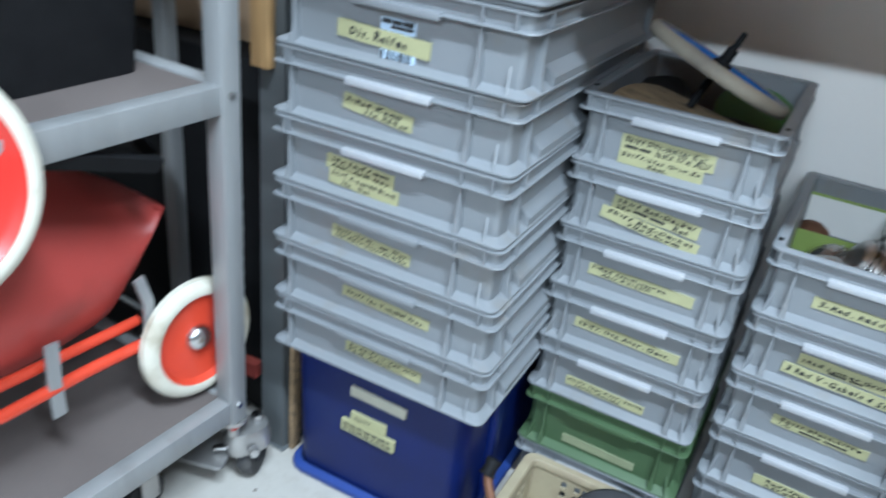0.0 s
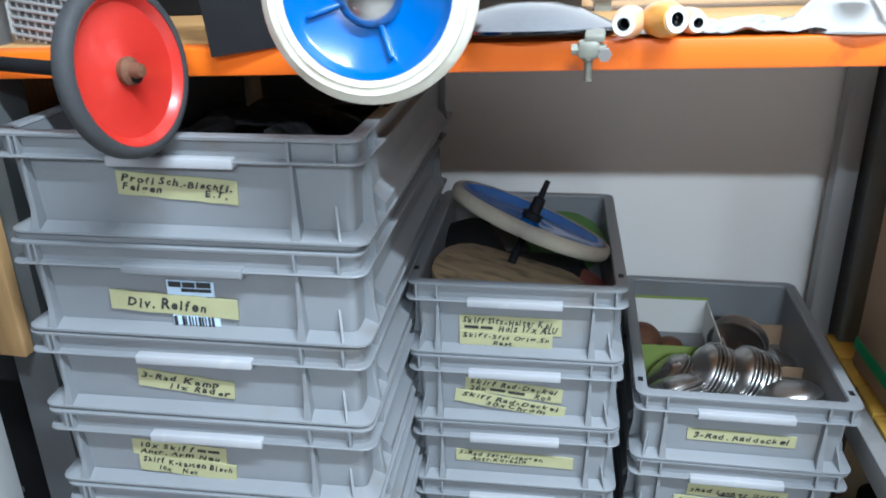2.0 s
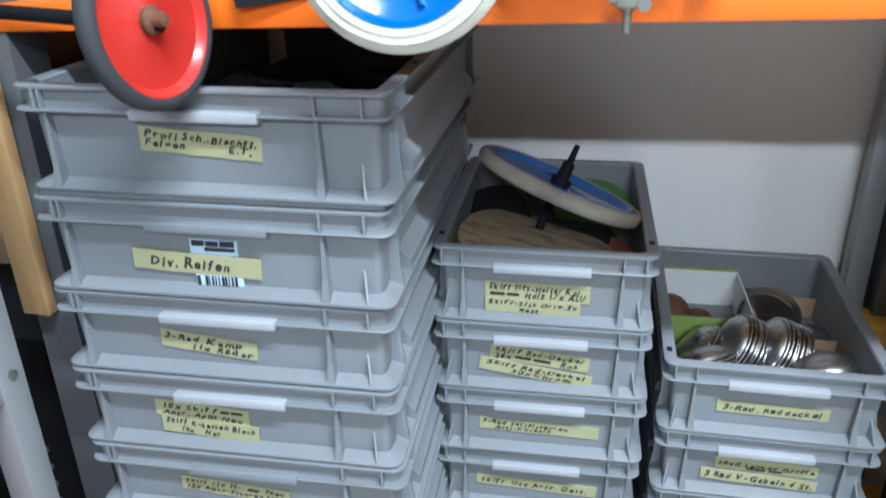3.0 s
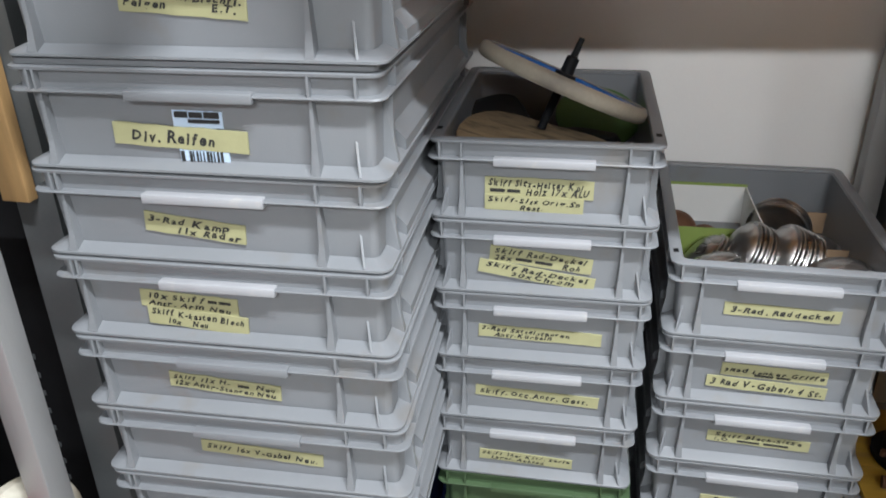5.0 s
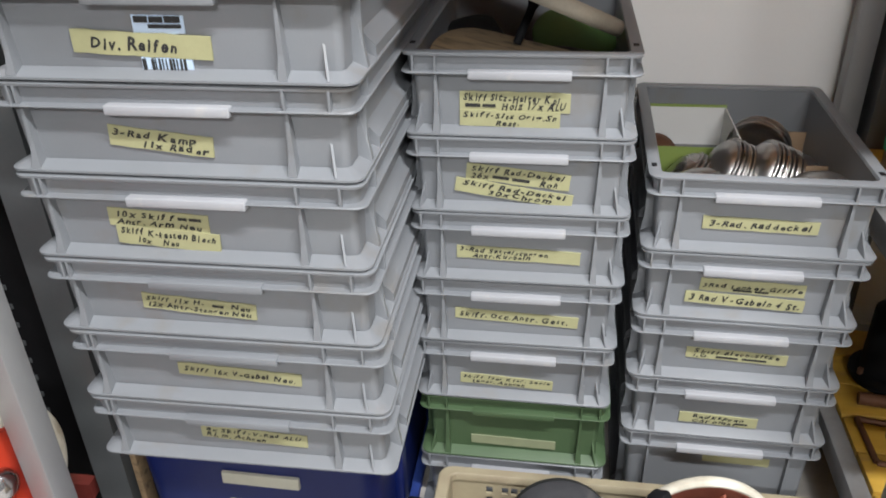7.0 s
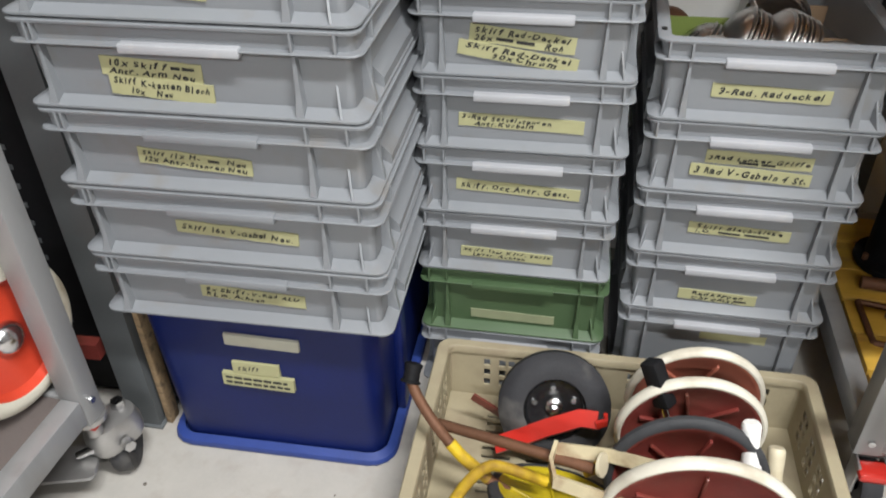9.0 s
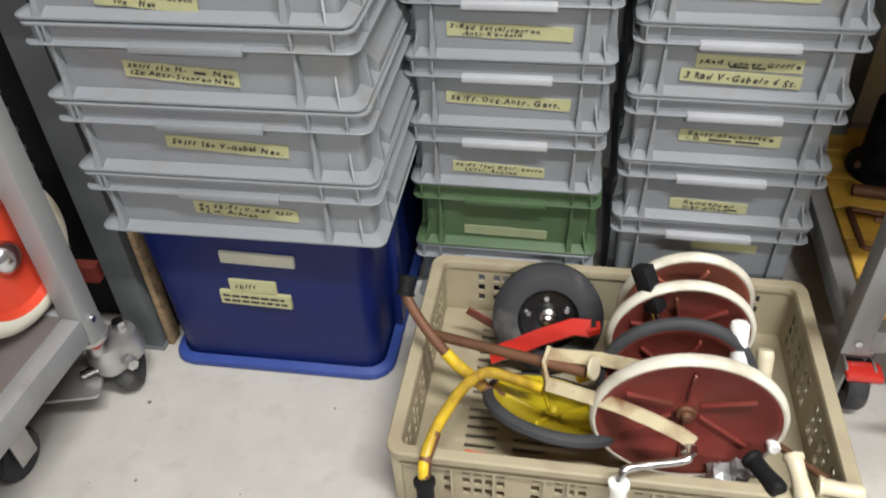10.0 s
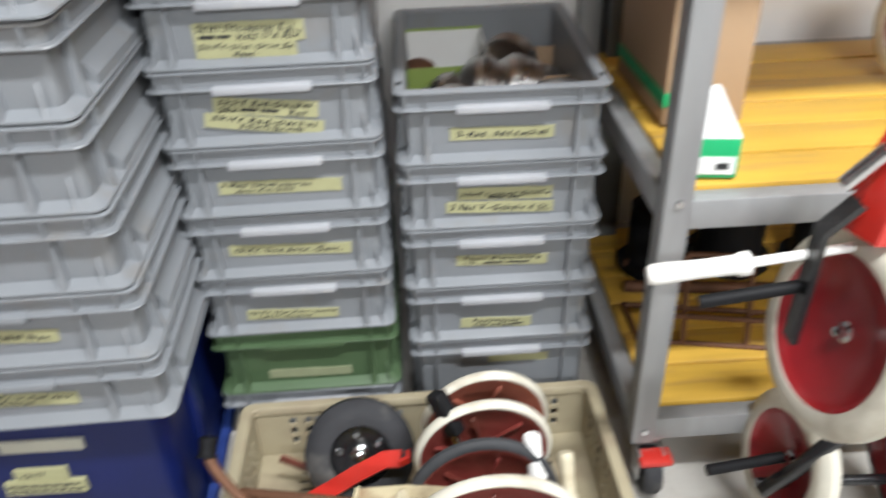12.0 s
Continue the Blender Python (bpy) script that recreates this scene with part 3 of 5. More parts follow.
# ---- pallet rack ----
SAG = pose(0.45, 0, 1.10, 0, -1.2, 0) @ pose(-0.45, 0, -1.10)
def upright(x, y, h, w, d, label):
    t = thing("rack_upright", ROOM @ pose(x, y, 0), label, "rack upright", "rack uprights")
    q = 0.003
    prof = [(-w / 2, -d / 2), (w / 2, -d / 2), (w / 2, d / 2), (w / 2 - q, d / 2), (w / 2 - q, -d / 2 + q), (-w / 2 + q, -d / 2 + q), (-w / 2 + q, d / 2), (-w / 2, d / 2)]
    bm = loft([[(px, py, z) for px, py in prof] for z in (0.0, h)], True, True)
    part("post", bm, STEEL_POST, t)
    part("foot_plate", box(-w / 2 - 0.006, w / 2 + 0.006, -d / 2 - 0.006, d / 2 + 0.006, 0, 0.004, 0.001), STEEL_POST, t)
    return t


upright(-0.015, 0.062, 2.1, 0.052, 0.06, "grey steel rack upright standing on the floor")
upright(-0.018, 0.60, 2.1, 0.052, 0.06, "grey steel rack upright standing on the floor")
upright(1.145, 0.60, 2.1, 0.05, 0.06, "grey steel rack upright standing on the floor")
bt = thing("wooden_batten", pose(0.020, 0.055, 0, 0, 0, 0), "thin upright brown wooden batten beside the bin", "batten")
part("board", box(-0.005, 0.005, -0.012, 0.012, 0, 0.309, 0.001), OLD_WOOD, bt)
bt = thing("plywood_panel", pose(-0.026, 0.022, 0, 0, 0, 0), "upright plywood panel edge beside the box stack", "panel")
part("board", box(-0.018, 0.018, -0.010, 0.006, 0.760, 1.095, 0.001), PLY, bt)
bt = thing("plywood_panel", ROOM @ pose(-0.052, 0.10, 0, 0, 0, 0), "brown plywood side panel inside the rack", "panel")
part("board", box(-0.005, 0.005, 0.0, 0.46, 0.78, 1.095, 0.001), PLY, bt)
shelf = thing("rack_shelf", SAG @ ROOM @ pose(0, 0, 0.028), "orange steel rack beam carrying a wooden shelf board", "shelf")
bm = bmesh.new()
cub(bm, -0.06, 2.4, 0.030, 0.062, 1.072, 1.100, 0.002)
part("beam", bm, ORANGE, shelf, "orange powder coated steel beam")
part("beam", box(-0.06, 2.4, 0.58, 0.61, 1.072, 1.100, 0.002), ORANGE, shelf, "orange powder coated steel beam")
part("board", box(-0.06, 2.4, 0.0625, 0.63, 1.088, 1.1015, 0.001), WOOD, shelf, "pale wooden shelf board")


# ---- wheels ----
def wheel_parts(t, R, w, tyre, disc, hub, m=None, tyre_h=None, dish=0.012, spokes=0, cap=0.0, cap_mat=None, bolts=0):
    """A pressed-steel toy wheel about the local z axis, as parts of t."""
    m = m or Matrix.Identity(4)
    th = tyre_h or 0.13 * R
    r0 = R - th
    prof = [(r0, -w / 2), (r0 + th * 0.35, -w / 2 - w * 0.04), (R - th * 0.25, -w * 0.42), (R, -w * 0.2), (R, w * 0.2), (R - th * 0.25, w * 0.42), (r0 + th * 0.35, w / 2 + w * 0.04), (r0, w / 2)]
    part("tyre", lathe(prof, 56, m, ring=True), tyre, t)
    q = 0.006
    zc, zo = w * 0.30 - dish, w * 0.30
    face = [(0.004, zc), (R * 0.10, zc), (R * 0.16, zc - 0.003), (r0 * 0.88, zo - 0.004), (r0 * 0.93, zo), (r0 - 0.001, w * 0.46), (r0 + 0.0015, w * 0.44)]
    back = [(r, -w * 0.46 if i > 4 else z - 0.003) for i, (r, z) in enumerate(face)]
    part("disc", lathe(face + back[::-1], 48, m), disc, t)
    slope = math.degrees(math.atan2(zo - 0.004 - zc + 0.003, r0 * 0.88 - R * 0.16))
    for k in range(spokes):
        a = 360 * (k + 0.2) / spokes
        s = box(0.0, (r0 * 0.80 - R * 0.16), -0.0022, 0.0022, -0.001, 0.0055, 0.0014, m @ pose(0, 0, 0, 0, 0, a) @ pose(R * 0.17, 0, zc - 0.003, 0, -slope, 0))
        part("spoke", s, disc, t)
    if cap:
        part("hub_cap", lathe([(cap, zc - 0.003), (cap * 0.94, zc + cap * 0.22), (cap * 0.7, zc + cap * 0.48), (cap * 0.35, zc + cap * 0.62), (0.0005, zc + cap * 0.66)], 32, m), cap_mat or CHROME, t)
    else:
        part("hub", lathe([(0.0005, zc + 0.016), (0.006, zc + 0.015), (0.0075, zc + 0.006), (0.013, zc + 0.003), (0.012, -w * 0.3), (0.0005, -w * 0.3)], 16, m), hub, t)
    for k in range(bolts):
        a = 2 * math.pi * k / bolts + 0.4
        part("bolt", lathe([(0.0004, 0.006), (0.004, 0.006), (0.0045, 0.0)], 8, m @ pose(R * 0.36 * math.cos(a), R * 0.36 * math.sin(a), zc + 0.002)), CHROME, t)


def wheel(eye, axis, R, w, tyre, disc, hub, label, group="", **k):
    t = thing("toy_wheel", aim(eye, axis, k.pop("spin", 0)), label, "wheel", group)
    wheel_parts(t, R, w, tyre, disc, hub, **k)
    return t


def grip(a, b, r, bm=None):
    a, b = Vector(a), Vector(b)
    d = (b - a)
    prof = [(0.0005, 0), (r * 0.8, 0), (r * 0.98, 0.05), (r, 0.15), (r * 0.86, 0.5), (r * 0.92, 0.85), (r * 1.12, 0.9), (r * 1.12, 0.98), (r * 0.7, 1), (0.0005, 1)]
    return lathe([(rr, z * d.length) for rr, z in prof], 18, aim(a, d), bm=bm)


# ---- beige crate ----
CW, CD, CH = 0.292, 0.197, 0.126
crate = thing("plastic_crate", pose(0.750, 0.031, 0, 0, 0, 3.3), "beige perforated plastic crate full of old wheels and tricycle parts", "crate")
hx = [(x, x + 0.0105, z, z + 0.0145) for x in (0.06, 0.085, 0.10, 0.115, 0.130, 0.175, 0.205, 0.220, 0.235, 0.29, 0.305, 0.33, 0.345, 0.37, 0.425, 0.44, 0.46, 0.495) for z in (0.034, 0.056, 0.078)]
side_holes = [(x, x + 0.012, z, z + 0.015) for x in (0.04, 0.058, 0.09, 0.108, 0.14, 0.158, 0.21, 0.228, 0.26, 0.278, 0.31, 0.33) for z in (0.034, 0.056, 0.078)]
wall_t = 0.004
part("front_wall", holed(2 * CW - 0.03, CH - 0.012, wall_t, hx, m=pose(-CW + 0.015, -CD + 0.009, 0.006)), BEIGE, crate, smooth=False)
part("back_wall", holed(2 * CW - 0.03, CH - 0.012, wall_t, hx, m=pose(-CW + 0.015, CD - 0.013, 0.006)), BEIGE, crate, smooth=False)
part("side_wall", holed(2 * CD - 0.018, CH - 0.012, wall_t, side_holes, m=pose(-CW + 0.015, CD - 0.009, 0.006, 0, 0, -90)), BEIGE, crate, smooth=False)
part("side_wall", holed(2 * CD - 0.018, CH - 0.012, wall_t, side_holes, m=pose(CW - 0.019, CD - 0.009, 0.006, 0, 0, -90)), BEIGE, crate, smooth=False)
slots = [(x, x + 0.045, y, y + 0.006) for x in (0.07, 0.14, 0.30, 0.37, 0.44) for y in [0.03 + 0.0165 * k for k in range(20)]]
part("base", holed(2 * CW - 0.036, 2 * CD - 0.02, 0.004, slots, m=pose(-CW + 0.018, CD - 0.010, 0.012, 90, 0, 0)), BEIGE, crate, smooth=False)
part("rim", loft([rrect(CW - 0.016, CD - 0.012, 0.012, CH - 0.014), rrect(CW - 0.002, CD - 0.002, 0.022, CH - 0.015), rrect(CW, CD, 0.022, CH - 0.013), rrect(CW, CD, 0.022, CH - 0.002), rrect(CW - 0.002, CD - 0.002, 0.02, CH),
                  rrect(CW - 0.018, CD - 0.015, 0.012, CH), rrect(CW - 0.0195, CD - 0.0165, 0.011, CH - 0.002), rrect(CW - 0.0195, CD - 0.0165, 0.011, CH - 0.014)], ring=True), BEIGE, crate)
part("base_rim", loft([rrect(CW - 0.018, CD - 0.012, 0.014, 0.0), rrect(CW - 0.008, CD - 0.006, 0.018, 0.0), rrect(CW - 0.006, CD - 0.004, 0.02, 0.002), rrect(CW - 0.006, CD - 0.004, 0.02, 0.008), rrect(CW - 0.014, CD - 0.0085, 0.014, 0.012)]), BEIGE, crate)
part("ledge", loft([rrect(CW - 0.014, CD - 0.0085, 0.014, CH - 0.030), rrect(CW - 0.004, CD - 0.004, 0.02, CH - 0.030), rrect(CW - 0.004, CD - 0.004, 0.02, CH - 0.026), rrect(CW - 0.014, CD - 0.0085, 0.014, CH - 0.026)], ring=True), BEIGE, crate)
for x in (-0.205, -0.150, -0.085, -0.055, 0.02, 0.05, 0.095, 0.125, 0.195, 0.245):
    for y0, y1 in ((-CD + 0.0035, -CD + 0.0085), (CD - 0.0085, CD - 0.0035)):
        part("post", box(x - 0.0018, x + 0.0018, y0, y1, 0.010, CH - 0.028), BEIGE, crate, smooth=False)
for s in (-1, 1):
    for y in (-0.13, -0.065, 0.0, 0.065, 0.13):
        part("post", box(*sorted((s * (CW - 0.005), s * (CW - 0.0145))), y - 0.0018, y + 0.0018, 0.010, CH - 0.028), BEIGE, crate, smooth=False)
for x in (-CW + 0.014, CW - 0.014):
    for y in (-CD + 0.0105, CD - 0.0105):
        part("corner", loft([rrect(0.006, 0.005, 0.003, 0.006), rrect(0.007, 0.006, 0.003, CH - 0.014)], True, True, bm=None), BEIGE, crate, m=pose(x, y, 0))
part("sticker", box(0.215, 0.252, -CD + 0.0025, -CD + 0.004, 0.022, 0.082), PALE_GREY, crate, "white sticker with dark stripes")
bm = bmesh.new()
for k in range(7):
    cub(bm, 0.219 + k * 0.0043, 0.2212 + k * 0.0043 + 0.0008 * (k % 3), -CD + 0.0018, -CD + 0.003, 0.026, 0.060)
part("print", bm, INK, crate, smooth=False)


area = pose(0.012, 0.009, 0.003)
wheel((0.830, -0.090, 0.151), (0.06, -0.985, -0.04), 0.121, 0.017, WHITE_RUBBER, OLD_RED, RUST, "dark red steel wheel with white tyre standing in the crate", "wheels in the crate", spokes=6, dish=0.018, tyre_h=0.0078, spin=20)
wheel((0.818, -0.018, 0.138), (0.10, -0.97, 0.12), 0.106, 0.016, GREY_RUBBER, OLD_RED, RUST, "dark red steel wheel with black tyre standing in the crate", "wheels in the crate", spokes=6, tyre_h=0.012, dish=0.014)
wheel((0.822, 0.050, 0.158), (0.14, -0.98, -0.02), 0.101, 0.016, WHITE_RUBBER, OLD_RED, RUST, "dark red steel wheel with white tyre standing in the crate", "wheels in the crate", spokes=6, tyre_h=0.0078, dish=0.014, spin=30)
wheel((0.828, 0.106, 0.165), (0.14, -0.98, -0.02), 0.096, 0.016, WHITE_RUBBER, FADED_RED, RUST, "faded red steel wheel with white tyre standing in the crate", "wheels in the crate", spokes=6, tyre_h=0.0078, dish=0.014)
wheel((0.634, 0.114, 0.096), (0.12, -0.80, 0.50), 0.085, 0.046, RUBBER, BLACK_PAINT, CHROME, "small black pneumatic wheel with black rim leaning in the crate", "wheels in the crate", tyre_h=0.038, dish=0.010, bolts=5)
wheel((0.662, -0.042, 0.074), (0.12, 0.46, 0.88), 0.102, 0.018, GREY_RUBBER, YELLOW_DISC, YELLOW_DISC, "yellow steel wheel with grey rubber tyre lying in the crate", "wheels in the crate", spokes=5, tyre_h=0.013, dish=0.016)

hb = thing("handlebar", pose(0, 0, 0), "bent yellow handlebar with chipped paint and black grips", "handlebar")
part("bar", tube([(0.516, -0.212, 0.112), (0.515, -0.198, 0.130), (0.521, -0.155, 0.142), (0.538, -0.094, 0.142), (0.558, -0.056, 0.138), (0.580, -0.042, 0.130), (0.64, -0.030, 0.100)], 0.0078, smooth_steps=6), YELLOW, hb)
part("sleeve", tube([(0.5165, -0.213, 0.110), (0.515, -0.198, 0.130), (0.520, -0.162, 0.1405)], 0.0084), RUST, hb, "bare rusty stretch of the bar")
part("grip", grip((0.527, -0.246, 0.040), (0.517, -0.214, 0.115), 0.0125), BLACK, hb, "ribbed black rubber grip")
hb2 = thing("steering_stem", pose(0, 0, 0), "rusty steel handlebar stem with yellow paint remains and a black grip", "handlebar")
part("bar", tube([(0.438, 0.022, 0.206), (0.450, 0.006, 0.192), (0.482, -0.020, 0.168), (0.522, -0.035, 0.130), (0.557, -0.039, 0.098), (0.59, -0.04, 0.075)], 0.0078, smooth_steps=5), RUST, hb2)
part("grip", grip((0.440, 0.036, 0.222), (0.438, 0.018, 0.200), 0.013), BLACK, hb2, "worn black rubber grip")
part("sleeve", tube([(0.505, -0.030, 0.146), (0.522, -0.0355, 0.130), (0.560, -0.039, 0.096)], 0.0088), YELLOW, hb2, "chipped yellow sleeve")
fk = thing("wheel_fork", pose(0, 0, 0), "cream painted wheel fork with a rusty steel tube", "fork")
part("tube", tube([(0.478, 0.010, 0.135), (0.56, -0.010, 0.145), (0.700, -0.042, 0.158)], 0.0078), RUST, fk, "rusty steel tube")


def strap(points, w, t, axis):
    """A flat bar through points, w wide along axis and t thick."""
    bm = bmesh.new()
    ax = Vector(axis).normalized()
    loops = []
    pts = [Vector(p) for p in points]
    for i, p in enumerate(pts):
        d = (pts[min(i + 1, len(pts) - 1)] - pts[max(i - 1, 0)]).normalized()
        n = d.cross(ax).normalized()
        s = n.cross(d).normalized()
        loops.append([p + s * w / 2 + n * t / 2, p - s * w / 2 + n * t / 2, p - s * w / 2 - n * t / 2, p + s * w / 2 - n * t / 2])
    return loft(loops, True, True, bm=bm)


part("blade", strap([(0.652, -0.080, 0.168), (0.688, -0.092, 0.174), (0.743, -0.108, 0.180), (0.786, -0.120, 0.176), (0.820, -0.128, 0.168), (0.836, -0.130, 0.158)], 0.017, 0.006, (0, 0.5, 1)), CREAM, fk)
part("blade", strap([(0.648, -0.026, 0.166), (0.718, -0.030, 0.175), (0.774, -0.045, 0.185), (0.812, -0.056, 0.165), (0.828, -0.058, 0.148)], 0.018, 0.004, (0, 0.5, 1)), CREAM, fk)
part("crown", strap([(0.653, -0.081, 0.168), (0.644, -0.050, 0.166), (0.648, -0.020, 0.166)], 0.020, 0.005, (0, 0, 1)), CREAM, fk)
part("bracket", lathe([(0.0005, 0.004), (0.016, 0.004), (0.016, 0.0), (0.0005, 0.0)], 20, aim((0.708, -0.045, 0.172), (0.9, -0.3, 0.3))), IVORY, fk, "cream plate on the stem")
part("axle_nut", lathe([(0.0005, 0.010), (0.010, 0.010), (0.011, 0.0)], 6, aim((0.832, -0.131, 0.150), (0, -1, -0.1))), CHROME, fk)
ck = thing("crank_pedal", pose(0, 0, 0), "chrome crank with a white pedal hanging over the crate's rim", "pedal")
part("crank", tube([(0.833, -0.138, 0.158), (0.832, -0.152, 0.160), (0.822, -0.160, 0.158), (0.778, -0.176, 0.160), (0.757, -0.186, 0.160), (0.752, -0.194, 0.146)], 0.005, smooth_steps=5), CHROME, ck)
part("pedal", grip((0.756, -0.214, 0.070), (0.752, -0.195, 0.148), 0.0115), WHITE_PLASTIC, ck, "white plastic pedal")
pd = thing("crank_pedal", pose(0, 0, 0), "chrome crank with a ribbed black pedal among the wheels", "pedal")
part("crank", tube([(0.800, 0.020, 0.140), (0.790, 0.035, 0.185), (0.778, 0.045, 0.215)], 0.005), CHROME, pd)
part("pedal", box(-0.011, 0.011, -0.013, 0.013, -0.034, 0.034, 0.004, aim((0.770, 0.050, 0.238), (-0.35, 0.25, 0.75))), BLACK, pd, "ribbed black rubber pedal")
pd = thing("crank_pedal", pose(0, 0, 0), "white pedal on a rusty crank between the wheels", "pedal")
part("pedal", grip((0.885, 0.012, 0.232), (0.893, -0.012, 0.172), 0.0125), WHITE_PLASTIC, pd, "white plastic pedal")
part("crank", tube([(0.893, -0.012, 0.175), (0.896, -0.022, 0.150), (0.86, -0.040, 0.120)], 0.005, smooth_steps=4), RUST, pd)
hd = thing("handle_grip", pose(0, 0, 0), "worn beige rubber grip lying by the crate's side wall", "grip")
part("sleeve", grip((0.948, 0.085, 0.115), (0.952, 0.045, 0.050), 0.0125), IVORY, hd)
for a, b, r, mt, lab in (((0.968, -0.168, 0.128), (0.955, -0.115, 0.145), 0.0115, IVORY, "ivory ribbed plastic grip resting on the crate's rim"), ((0.940, -0.160, 0.128), (0.912, -0.110, 0.120), 0.0125, BLACK, "black rubber grip resting on the crate's rim"),
                         ((0.940, -0.100, 0.128), (0.935, -0.072, 0.124), 0.008, WHITE_PLASTIC, "small white plastic sleeve")):
    hd = thing("handle_grip", pose(0, 0, 0), lab, "grip")
    part("sleeve", grip(a, b, r), mt, hd)
rd = thing("steel_rod", pose(0, 0, 0), "rusty steel rod with a beige plug lying over the crate's rim", "rod")
part("rod", tube([(0.925, -0.058, 0.110), (0.995, -0.135, 0.132)], 0.005), RUST, rd)
part("plug", grip((1.032, -0.150, 0.136), (0.982, -0.146, 0.134), 0.0105), IVORY, rd, "beige plug")
pl = thing("red_bracket", pose(0, 0, 0), "bright red steel frame piece lying in the crate", "bracket")
part("plate", strap([(0.555, 0.055, 0.055), (0.590, 0.060, 0.075), (0.630, 0.068, 0.098), (0.676, 0.078, 0.118), (0.700, 0.075, 0.122)], 0.026, 0.006, (0, 1, 0.6)), RED, pl)
part("arm", strap([(0.698, 0.066, 0.122), (0.712, 0.072, 0.124), (0.710, 0.086, 0.122)], 0.012, 0.006, (0, 0, 1)), RED, pl)
pl = thing("red_bar", pose(0, 0, 0), "long faded red steel bar on the crate's base", "bar")
part("bar", strap([(0.545, -0.112, 0.024), (0.66, -0.116, 0.026), (0.80, -0.110, 0.030)], 0.020, 0.008, (0, 1, 0.3)), ORANGE_RED, pl)
pl = thing("red_bar", pose(0, 0, 0), "short dark red steel strap leaning in the crate", "bar")
part("bar", strap([(0.506, 0.121, 0.082), (0.570, 0.108, 0.056)], 0.014, 0.004, (0, 0, 1)), OLD_RED, pl)
pl = thing("yellow_bar", pose(0, 0, 0), "yellow steel tube lying under the wheels", "bar")
part("bar", tube([(0.69, 0.01, 0.085), (0.78, 0.07, 0.085)], 0.009), YELLOW, pl)
bg = thing("plastic_bag", pose(0.905, -0.095, 0.018), "small crumpled white plastic bag in the crate", "bag")
bm = bmesh.new()
bmesh.ops.create_icosphere(bm, subdivisions=3, radius=0.028)
for v in bm.verts:
    v.co *= 1 + 0.9 * noise.noise(v.co * 60)
    v.co.z = max(0.0, v.co.z * 1.6 + 0.03)
part("film", bm, BAG, bg, smooth=False)

# ---- contents of the open boxes ----
area = pose(-0.003, -0.001, 0.019)
wheel((0.567, 0.386, 0.812), (0.36, 0.215, 0.90), 0.124, 0.020, DIRTY_RUBBER, BLUE_ENAMEL, BLACK, "blue steel wheel with dirty pale tyre tilted in the box", dish=0.006, tyre_h=0.010)
ax = thing("wheel_axle", aim((0.567, 0.386, 0.812), (0.36, 0.215, 0.90)), "dark steel axle through the blue wheel", "axle")
part("shaft", lathe([(0.0005, 0.062), (0.004, 0.062), (0.005, 0.036), (0.009, 0.034), (0.0095, 0.012), (0.015, 0.011), (0.015, 0.004), (0.006, -0.02), (0.006, -0.07), (0.0005, -0.07)], 14), BLACK, ax)
wb = thing("wooden_board", pose(0.540, 0.345, 0.729, 9, 9, -12), "worn rounded wooden board in the open box", "board")
part("plank", loft([rrect(0.112, 0.058, 0.05, -0.009), rrect(0.115, 0.061, 0.052, -0.006), rrect(0.115, 0.061, 0.052, 0.006), rrect(0.111, 0.057, 0.05, 0.009)], True, True), OLD_WOOD, wb)
gs = thing("green_disc", aim((0.612, 0.535, 0.722), (0.1, -0.45, 0.88)), "dark green sheet metal disc in the open box", "disc")
part("sheet", lathe([(0.0005, 0.004), (0.058, 0.004), (0.066, 0.0), (0.066, -0.003), (0.0005, -0.001)], 36), GREEN_FELT, gs)
gs = thing("red_disc", aim((0.590, 0.37, 0.690), (0.0, -0.2, 0.97)), "red steel disc deep in the open box", "disc")
part("sheet", lathe([(0.0005, 0.004), (0.095, 0.004), (0.105, 0.0), (0.105, -0.003), (0.0005, -0.001)], 36), OLD_RED, gs)
gs = thing("dark_saddle", pose(0.56, 0.47, 0.69, -6, 8, 70), "dark worn saddle in the open box", "saddle")
part("pad", loft([rrect(0.06, 0.085, 0.05, -0.03), rrect(0.068, 0.095, 0.055, 0.0), rrect(0.06, 0.085, 0.05, 0.018), rrect(0.03, 0.05, 0.028, 0.026)], True, True), BLACK, gs)
gs = thing("dark_saddle", pose(0.455, 0.50, 0.705, 10, -14, 20), "dark worn saddle in the open box", "saddle")
part("pad", loft([rrect(0.05, 0.075, 0.04, -0.03), rrect(0.058, 0.085, 0.045, 0.0), rrect(0.05, 0.075, 0.04, 0.018), rrect(0.03, 0.05, 0.028, 0.026)], True, True), BLACK, gs)

area = pose(0.005, 0.0, 0.011)
cb = thing("card_box", pose(0.792, 0.560, 0.512, 0, 0, 3), "open white card box with lime green edges", "box")
for nm, b in (("base", (-0.070, 0.070, -0.075, 0.075, 0.0, 0.002)), ("back", (-0.070, 0.070, 0.073, 0.075, 0.002, 0.075)), ("side", (-0.070, -0.068, -0.075, 0.073, 0.002, 0.075)), ("side", (0.068, 0.070, -0.075, 0.073, 0.002, 0.075))):
    part(nm, box(*b), WHITE_CARD, cb, smooth=False)
part("front", box(-0.070, 0.070, -0.077, -0.075, 0.0, 0.062), LIME, cb, "lime green front flap", smooth=False)
part("edge", box(-0.071, 0.071, 0.0725, 0.0757, 0.075, 0.079), LIME, cb, "lime green edge", smooth=False)
cb2 = thing("card_box", pose(0.935, 0.545, 0.512, 0, 0, 2), "open brown cardboard box holding hubcaps", "box")
